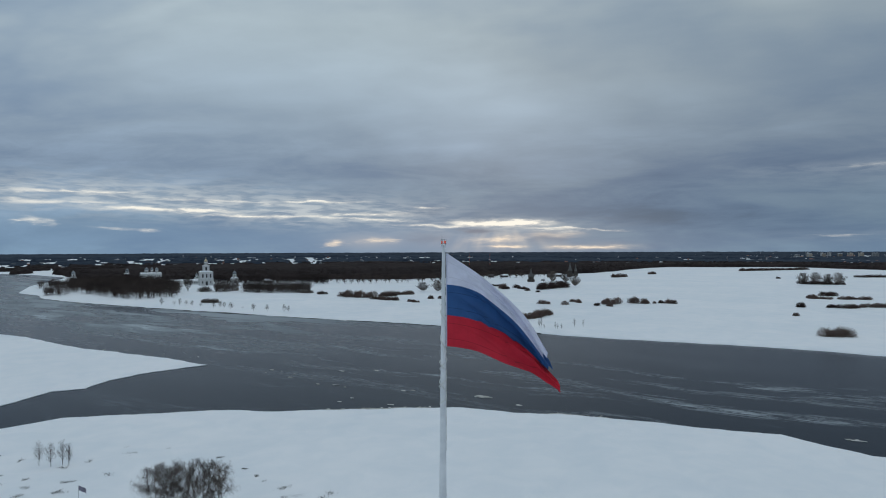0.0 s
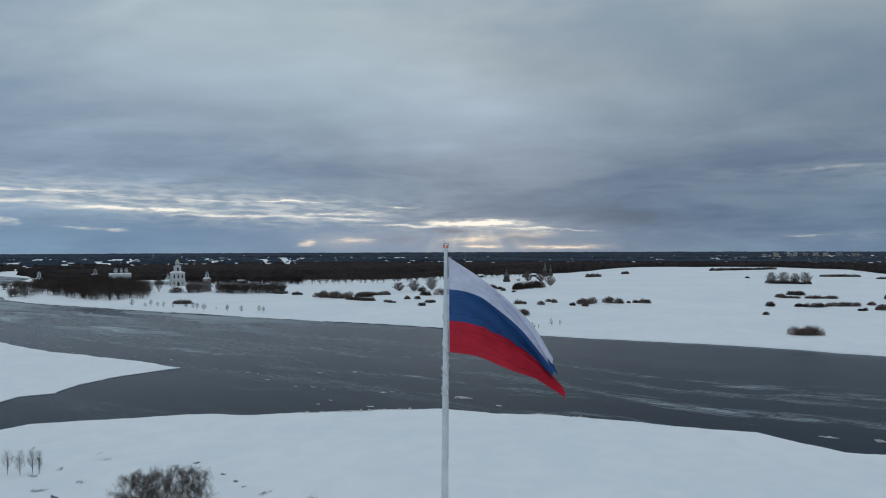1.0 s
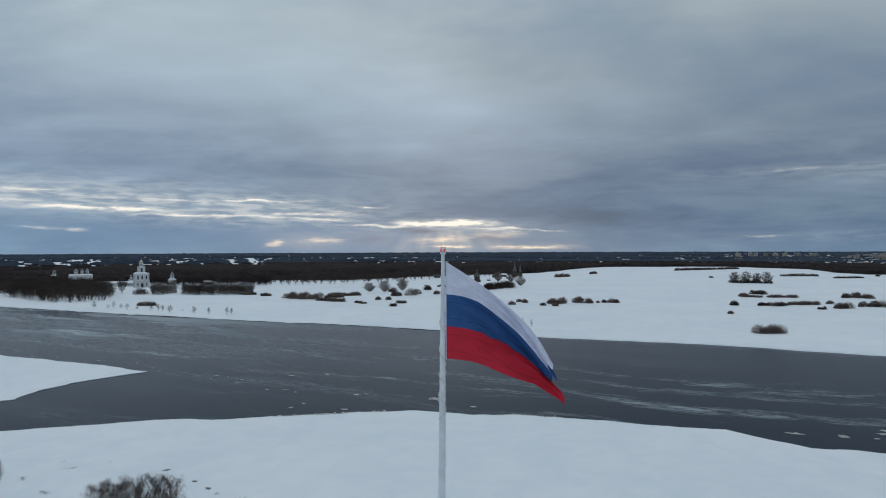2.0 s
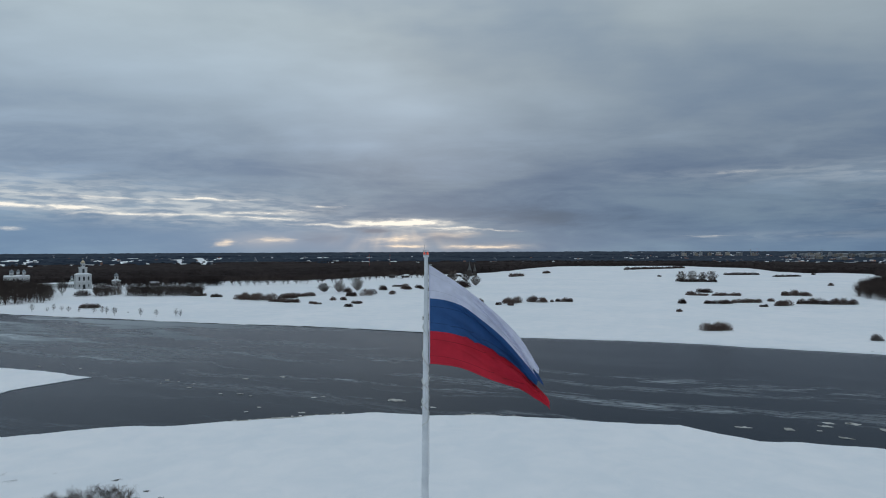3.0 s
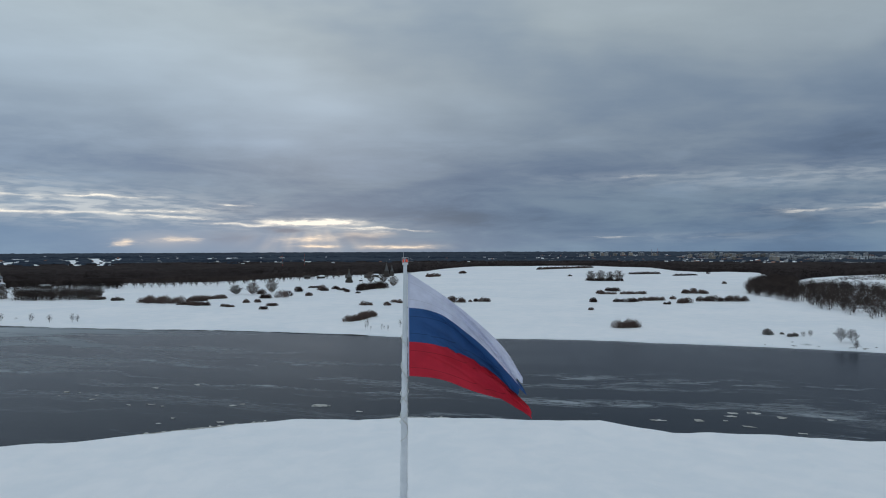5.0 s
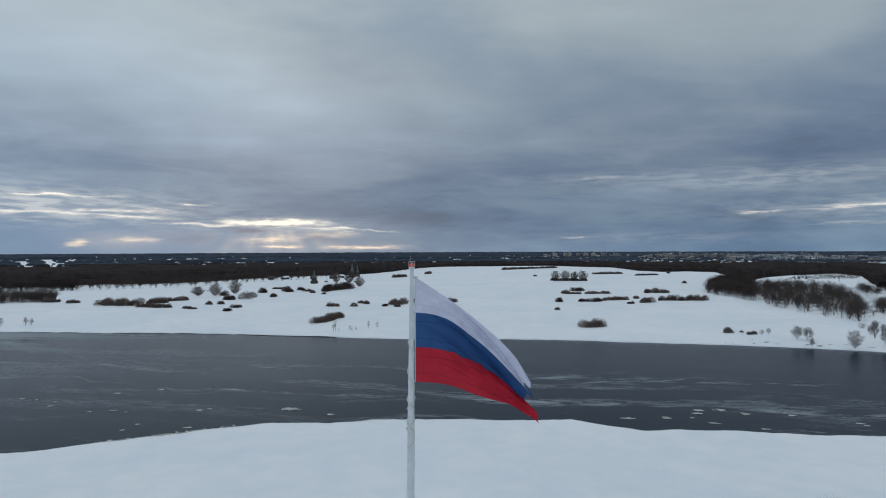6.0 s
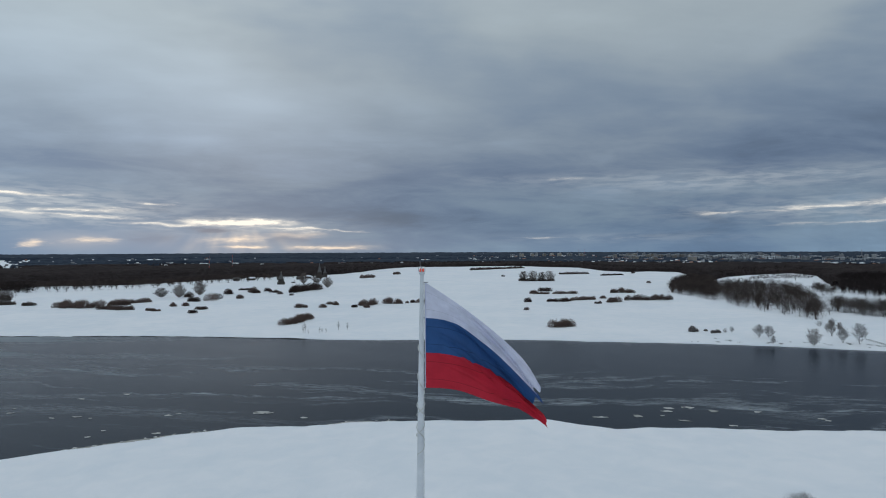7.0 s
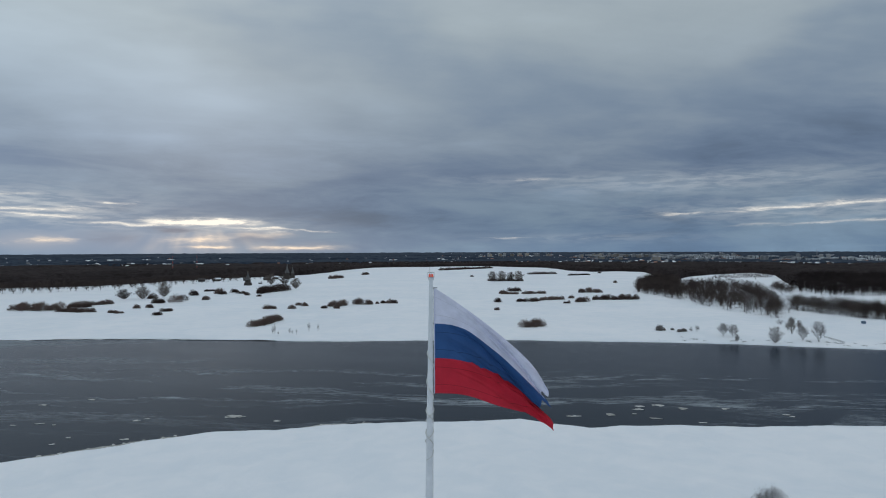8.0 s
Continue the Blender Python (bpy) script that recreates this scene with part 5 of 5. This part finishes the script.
def make_chapel(name, x, y, w, h, label):
    root = thing(name, pose(x, y, ground_height(x, y) - 0.2, 0, 0, facing(x, y)), label, "church")
    body = part("body", box(-w / 2, w / 2, -w / 2, w / 2, 0, h * 0.36, 0.1), WHITEWASH, root)
    part("roof", lathe([(w * 0.76, h * 0.36), (w * 0.34, h * 0.47)], 4, turn=math.pi / 4), SNOW, root, "snow-dusted hipped roof")
    drum = part("drum", lathe([(w * 0.27, h * 0.44), (w * 0.27, h * 0.66), (w * 0.31, h * 0.67)], 8), WHITEWASH, root)
    dome = part("dome", lathe(onion(w * 0.28, h * 0.26, h * 0.67), 12), LEAD, drum, "dark metal dome")
    part("cross", box(-0.09, 0.09, -0.09, 0.09, h * 0.91, h), GOLD, dome)
    for k in range(4):
        part("window", arch(w * 0.12, h * 0.16, 0.3), DARK, drum, m=pose(0, 0, h * 0.47, 0, 0, 90 * k) @ pose(0, -w * 0.28, 0))
        part("doorway", arch(w * 0.2, h * 0.22, 0.3), DARK, body, m=pose(0, 0, 0.3, 0, 0, 90 * k) @ pose(0, -w * 0.5 - 0.06, 0))


def make_house(x, y, w, d, h, wall, roof, label, turn=None):
    root = thing("house", pose(x, y, ground_height(x, y) - 0.2, 0, 0, facing(x, y) if turn is None else turn), label, "house")
    body = part("wall", box(-w / 2, w / 2, -d / 2, d / 2, 0, h, 0.08), wall, root)
    part("roof", gable(-w / 2, w / 2, -d / 2, d / 2, h, h + d * 0.35, "x", 0.5), roof, root)
    part("chimney", box(w * 0.2, w * 0.2 + 0.8, -0.4, 0.4, h + 0.3, h + d * 0.35 + 1.2), BRICKWORK, root)
    for k in range(max(2, int(w / 3))):
        part("window", box(-w / 2 + 1 + k * 3 - 0.0, -w / 2 + 2.2 + k * 3, -d / 2 - 0.05, -d / 2 + 0.15, h * 0.35, h * 0.75), DARK, body)


make_bell_tower(-395, 1020)
make_cathedral(-545, 1142)
make_five_domes(-425, 1075)
make_chapel("chapel", -371, 1090, 12, 24, "small white chapel with a single dark dome")
make_chapel("corner_turret", -676, 1120, 12, 24, "white monastery corner tower with a pointed roof")
make_chapel("chapel", -680, 1318, 12, 22, "small white church among dark trees")
make_house(-424, 1046, 30, 8, 6.5, WHITEWASH, SNOW, "long low white monastery range with a snowy roof")
make_house(-310, 1085, 13, 8, 4.5, LOGS, SNOW, "house with a snow-covered roof at the wood's edge")
make_house(186, 1137, 6, 5, 2.4, LOGS, SNOW, "small dark log hut in the snow")

wall_run = thing("monastery_wall", pose(-480, 1050, ground_height(-480, 1050) - 0.1, 0, 0, 24), "long whitewashed monastery wall", "wall")
part("wall", box(-95, 60, -0.6, 0.6, 0, 4.6, 0.05), WHITEWASH, wall_run)
part("coping", gable(-95, 60, -0.6, 0.6, 4.6, 5.4, "x", 0.3), GREEN_ROOF, wall_run)


def make_tent_church(x, y, w, h, label):
    root = thing("log_church", pose(x, y, ground_height(x, y) - 0.1, 0, 0, facing(x, y) + 10), label, "church")
    part("gallery", lathe([(w * 0.56, 0), (w * 0.56, h * 0.15), (w * 0.42, h * 0.24)], 8, turn=math.pi / 8), LOGS, root)
    part("log_walls", lathe([(w * 0.38, h * 0.2), (w * 0.38, h * 0.36), (w * 0.46, h * 0.40)], 8, turn=math.pi / 8), LOGS, root)
    tent = part("tent_roof", lathe([(w * 0.44, h * 0.39), (w * 0.30, h * 0.47), (w * 0.08, h * 0.80), (w * 0.07, h * 0.84)], 8, turn=math.pi / 8), SHINGLE, root, "steep grey shingled tent roof")
    cupola = part("cupola", lathe(onion(w * 0.10, h * 0.11, h * 0.83), 10), SHINGLE, tent)
    part("cross", box(-0.08, 0.08, -0.06, 0.06, h * 0.93, h * 1.0), GOLD, cupola)
    part("apse", gable(-w * 0.22, w * 0.22, -w * 0.75, -w * 0.3, 0, h * 0.24, "y"), LOGS, root)


make_tent_church(158, 1097, 12, 24, "dark log church with a tall shingled tent roof")
make_tent_church(271, 1304, 12, 32, "log church spire rising from the woods")
make_tent_church(289, 1332, 9, 26, "slim log church spire rising from the woods")


# ---- the town on the horizon ----
def make_block(w, d, h, wall):
    root = thing("apartment_block", pose(0, 0, 0), "pale panel apartment block on the horizon", "apartment block", "distant apartment blocks")
    body = part("wall", box(-w / 2, w / 2, -d / 2, d / 2, 0, h), wall, root)
    part("roof", box(-w / 2 - 0.3, w / 2 + 0.3, -d / 2 - 0.3, d / 2 + 0.3, h, h + 0.4), SNOW, root)
    for k in range(int(w / 12)):
        part("balcony_column", box(-w / 2 + 4 + k * 12, -w / 2 + 8 + k * 12, -d / 2 - 1.1, -d / 2, 2, h - 1), DARK if k % 2 else PANEL[0], body)
    part("lift_house", box(-2, 2, -2, 2, h + 0.8, h + 3.2), wall, root)
    return root


def polar(az, r):
    return r * math.sin(radians(az)), r * math.cos(radians(az))


rnd = random.Random(5)
KINDS = [(36, 13, 17, PANEL[0]), (20, 15, 22, PANEL[1]), (50, 14, 16, PANEL[2]), (15, 14, 25, PANEL[0]), (30, 14, 13, BRICKWORK)]
MODELS = {}
TOWN = [(38.5 + 0.34 * k + rnd.uniform(-0.2, 0.2), 2900 + rnd.uniform(-120, 420)) for k in range(86)] + [(40 + 0.28 * k + rnd.uniform(-0.2, 0.2), 3350 + rnd.uniform(-90, 260)) for k in range(44)] + [(30 + 0.5 * k + rnd.uniform(-0.3, 0.3), 3500 + rnd.uniform(-90, 160)) for k in range(14)]
for k, (az_k, r_k) in enumerate(TOWN):
    kind = rnd.choice((0, 1, 1, 3, 4) if az_k < 46 else (0, 2, 2, 0, 4, 3))
    x, y = polar(az_k, r_k)
    m = pose(x, y, ground_height(x, y) - 0.5, 0, 0, -az_k + rnd.choice((-30, -8, 0, 12, 70)))
    if kind in MODELS:
        copy_thing(MODELS[kind], m)
    else:
        MODELS[kind] = make_block(*KINDS[kind])
        MODELS[kind].matrix_basis = m


def small_houses(name, n, az0, az1, r0, r1, seed, label):
    """Far roofs of a settlement, joined."""
    rs = np.random.default_rng(seed)
    bm = bmesh.new()
    for _ in range(n):
        a, r = rs.uniform(az0, az1), rs.uniform(r0, r1)
        x, y = polar(a, r)
        w, d, h = rs.uniform(5, 13), rs.uniform(5, 9), rs.uniform(3, 7)
        z = ground_height(x, y)
        m = pose(x, y, z + h / 2, 0, 0, rs.uniform(-40, 40) - a)
        bmesh.ops.create_cube(bm, size=1, matrix=m @ Matrix.Diagonal((w, d, h, 1)))
        top = bmesh.ops.create_cube(bm, size=1, matrix=m @ pose(0, 0, h / 2 + 1.4) @ Matrix.Diagonal((w + 1, d + 1, 2.8, 1)))["verts"]
        inv = m.inverted()
        for v in top:
            if (inv @ v.co).z > h / 2 + 1.4:
                v.co = m @ Vector(((inv @ v.co).x, (inv @ v.co).y * 0.06, (inv @ v.co).z))
    me = bpy.data.meshes.new(name)
    bm.to_mesh(me)
    bm.free()
    me.materials.append(PANEL[0]), me.materials.append(SNOW), me.materials.append(BRICKWORK)
    idx = np.array([(0 if (i // 12) % 3 else 2) if (i // 6) % 2 == 0 or (i // 12) % 5 < 3 else 1 for i in range(len(me.polygons))], np.int32)
    me.polygons.foreach_set("material_index", idx)
    return tagged(new(name, me), label, "houses", kind="stuff")


small_houses("distant_suburb", 1300, 26, 68, 2450, 4300, 3, "low snowy-roofed houses of a distant town")
small_houses("distant_village", 330, -48, 28, 2350, 4100, 4, "scattered snowy-roofed houses of far villages")

hall_root = thing("warehouse", pose(*polar(51.5, 2550), ground_height(*polar(51.5, 2550)) - 0.2, 0, 0, -51), "long low pale warehouse with a snowy roof", "warehouse")
part("wall", box(-42, 42, -12, 12, 0, 7), PANEL[2], hall_root)
part("roof", gable(-42, 42, -12, 12, 7, 9.5, "x", 0.4), SNOW, hall_root)


def make_mast(x, y, h, label):
    root = thing("lattice_mast", pose(x, y, ground_height(x, y) - 0.1), label, "mast", "masts over the woods")
    for k in range(6):
        z0, z1 = h * k / 6, h * (k + 1) / 6
        r0, r1 = 1.3 * (1 - 0.12 * k), 1.3 * (1 - 0.12 * (k + 1))
        part("section", lathe([(r0, z0), (r1, z1 - 0.02)], 4), RED_PAINT if k % 2 else PANEL[0], root, "red section" if k % 2 else "white section")


make_mast(*polar(4.4, 1900), 46, "red and white mast above the dark woods")
make_mast(*polar(2.5, 1950), 44, "grey mast above the dark woods")
make_mast(*polar(36.6, 3400), 50, "thin factory mast on the horizon")
for az_k in (36.1, 41.2, 58.0):
    x, y = polar(az_k, 3500)
    stack = thing("factory_chimney", pose(x, y, ground_height(x, y) - 0.2), "tall grey factory chimney on the horizon", "chimney", "factory chimneys")
    part("shaft", lathe([(2.0, 0), (1.1, 40)], 12), PANEL[0], stack)
    part("rim", lathe([(1.2, 40), (1.2, 41)], 12), RED_PAINT, stack)


# ---- small things on the banks and the river ----
FLOES_WEST = [(-87, 300), (-86, 307), (-72, 289), (-72, 296), (-48, 272), (-56, 274), (-43, 268), (-17, 260), (-41, 242), (-20, 237), (-138, 345), (-162, 355), (-191, 369), (-206, 372), (-33, 304), (-80, 303)]
FLOES_EAST = [(127, 192), (167, 189), (172, 179), (157, 187), (188, 176), (187, 172), (153, 175), (164, 163), (200, 156), (200, 153), (29, 236), (-13, 261), (-37, 248), (-50, 303), (42, 224), (151, 183), (161, 190)]


def make_floe(x, y, size, seed):
    rs = random.Random(seed)
    n, wide = 9, rs.uniform(1.0, 2.2)
    ring = [(size * rs.uniform(0.25, 1.0) * math.cos(2 * math.pi * k / n) * wide, size * rs.uniform(0.25, 1.0) * math.sin(2 * math.pi * k / n)) for k in range(n)]
    bm = outline_slab(ring, max(0.3, size / 4), size * 0.22, 0.16, seed * 0.7)
    me = bpy.data.meshes.new("ice_floe")
    bm.to_mesh(me)
    bm.free()
    me.materials.append(ICE)
    thing("ice_floe", pose(x, y, -0.05, 0, 0, -31 + rs.uniform(-20, 20)), "flat pale ice floe drifting on dark water", "ice floe", "drifting ice floes", me)


for k, (x, y) in enumerate(FLOES_WEST + FLOES_EAST):
    make_floe(x, y, 0.8 + 0.7 * ((k * 7) % 5) / 4, k + 1)
make_floe(16, 249, 3.0, 70), make_floe(18.5, 247.6, 1.4, 71), make_floe(13.6, 249.6, 1.3, 72)
make_floe(142, 187, 2.4, 73), make_floe(129, 190.6, 1.7, 74), make_floe(168.5, 187.6, 2.0, 75), make_floe(173, 180.5, 1.8, 76)

# a narrow shelf of grey ice frozen to the near bank, with rafted plates on it
def make_shelf(x0, x1, seed):
    xs = [x0 + 2.0 * k for k in range(int((x1 - x0) / 2) + 1)]
    inner = [(x, float(lerp(x, NEAR_BANK)) - 1.5) for x in xs]
    outer = [(x, float(lerp(x, NEAR_BANK)) + 1.5 * max(0.0, math.sin(math.pi * (x - x0) / (x1 - x0))) ** 0.5 + 1.1 * noise.noise(Vector((x / 5, seed, 0)))) for x in reversed(xs)]
    ob = part("shore_ice_shelf", outline_slab(inner + outer, 0.8, 0.5, 0.16, seed), ICE, None, m=pose(0, 0, -0.04))
    tagged(ob, "narrow shelf of grey ice frozen to the snowy bank", "ice shelf")


make_shelf(-50, -2, 3.0)
make_shelf(34, 60, 8.0)
rs = random.Random(9)
for k in range(46):
    x = rs.uniform(-46, -4) if k < 38 else rs.uniform(36, 60)
    y = float(lerp(x, NEAR_BANK)) + rs.uniform(-0.2, 2.2)
    root = thing("shore_ice", pose(x, y, 0.02, rs.uniform(-14, 14), rs.uniform(-14, 14), rs.uniform(0, 360)), "tilted broken plate of shore ice", "ice plate", "rafted shore ice")
    n = 7
    ring = [(rs.uniform(0.3, 0.8) * math.cos(2 * math.pi * i / n), rs.uniform(0.2, 0.6) * math.sin(2 * math.pi * i / n)) for i in range(n)]
    part("plate", outline_slab(ring, 0.5, 0.1, 0.14, k * 1.3), ICE, root)


def tuft(seed, size):
    rs = np.random.default_rng(seed)
    n = 90
    base = np.column_stack([rs.normal(0, size * 0.55, n), rs.normal(0, size * 0.3, n), np.zeros(n) - 0.03])
    way = np.column_stack([rs.normal(0.6, 0.7, n), rs.normal(0, 0.6, n), np.full(n, 0.55)])
    v, f = blades(rs, base, way, size * rs.uniform(0.25, 0.7, n), 0.035)
    return mesh_np("tuft", v, f, GRASS)


TUFT_SHAPES = [tuft(900 + k, 0.7 + 0.2 * k) for k in range(6)]
TUFTS = [(-119, 160), (-113, 155), (-104, 152), (-96, 166), (-100, 161), (-88, 173), (-80, 178), (-93, 180), (-72, 158), (-100, 146), (-92, 150), (-38, 145), (-44, 150), (-47, 154), (-36, 139), (-33, 140),
         (-28, 138), (-26, 141), (-40, 136), (-107, 175), (-125, 172), (-98, 140), (-30, 131), (-34, 134), (-52, 160), (-62, 170), (-108, 148), (-116, 168), (-85, 155), (-90, 143)]
for k, (x, y) in enumerate(TUFTS):
    thing("grass_tuft", pose(x, y, ground_height(x, y) - 0.05, 0, 0, 37 * k), "dead brown grass poking through the snow", "grass", "dead grass tufts", TUFT_SHAPES[k % 6])

# dry stems and old weeds along the far shore
weed_rng = random.Random(31)
for k in range(34):
    x = weed_rng.uniform(296, 420)
    y = float(lerp(x, FAR_BANK)) + weed_rng.uniform(4, 26)
    root = thing("weed_clump", pose(x, y, ground_height(x, y) - 0.05, 0, 0, 37 * k) @ Matrix.Scale(weed_rng.uniform(0.8, 1.7), 4), "dry weeds standing in the snow by the river", "weeds", "dry weeds on the far shore", TUFT_SHAPES[k % 6])

fx, fy = -77.5, 130.0
small = thing("small_flagpole", pose(fx, fy, ground_height(fx, fy) - 0.1), "slim flagpole with a small dull flag on the bank", "flagpole")
part("shaft", lathe([(0.06, 0), (0.04, 6.2)], 8), STEEL, small)
cloth = bmesh.new()
grid = [[cloth.verts.new((0.05 + 1.7 * i / 12, 0.18 * math.sin(i * 0.9) * i / 12, 6.1 - 1.0 * j / 4 - 0.75 * (i / 12) ** 1.3)) for i in range(13)] for j in range(5)]
for j in range(4):
    for i in range(12):
        cloth.faces.new((grid[j][i], grid[j + 1][i], grid[j + 1][i + 1], grid[j][i + 1]))
part("small_flag", cloth, plain("dull_flag_cloth", (0.10, 0.10, 0.14), (0.26, 0.24, 0.30), 1.2, 0.8), small, "grey wind-blown cloth")

x, y = 501, 293
booth = thing("booth", pose(x, y, ground_height(x, y) - 0.1, 0, 0, 40), "small blue-grey booth on the snowy shore", "booth")
part("wall", box(-1.6, 1.6, -1.4, 1.4, 0, 2.3, 0.05), BLUE_PAINT, booth)
part("roof", gable(-1.6, 1.6, -1.4, 1.4, 2.3, 2.9, "x", 0.2), SNOW, booth)
part("door", box(-0.5, 0.4, -1.46, -1.38, 0.1, 2.0), DARK, booth)

rail = thing("wooden_fence", pose(0, 0, 0), "low dark fence running down the snowy shore", "fence")
for k in range(12):
    x, y = 399 - 9 * k / 11, 262 - 18 * k / 11
    part("post", box(x - 0.07, x + 0.07, y - 0.07, y + 0.07, ground_height(x, y) - 0.2, ground_height(x, y) + 1.1), LOGS, rail)
for h in (0.5, 0.95):
    v, f = tubes([[(Vector((399 - 9 * k / 11, 262 - 18 * k / 11, ground_height(399 - 9 * k / 11, 262 - 18 * k / 11) + h)), 0.06) for k in range(12)]], 5)
    part("rail", mesh_np("rail", v, f, LOGS), None, rail)

# log houses of the village museum between the churches
for k, (x, y, w, turn) in enumerate(((222, 1262, 13, 20), (246, 1300, 12, -15), (182, 1262, 11, 5), (128, 1272, 14, 30), (100, 1268, 12, -10))):
    make_house(x, y, w, 8, 4.2, LOGS, SNOW if k % 2 else SHINGLE, "dark log house at the edge of the woods", turn)
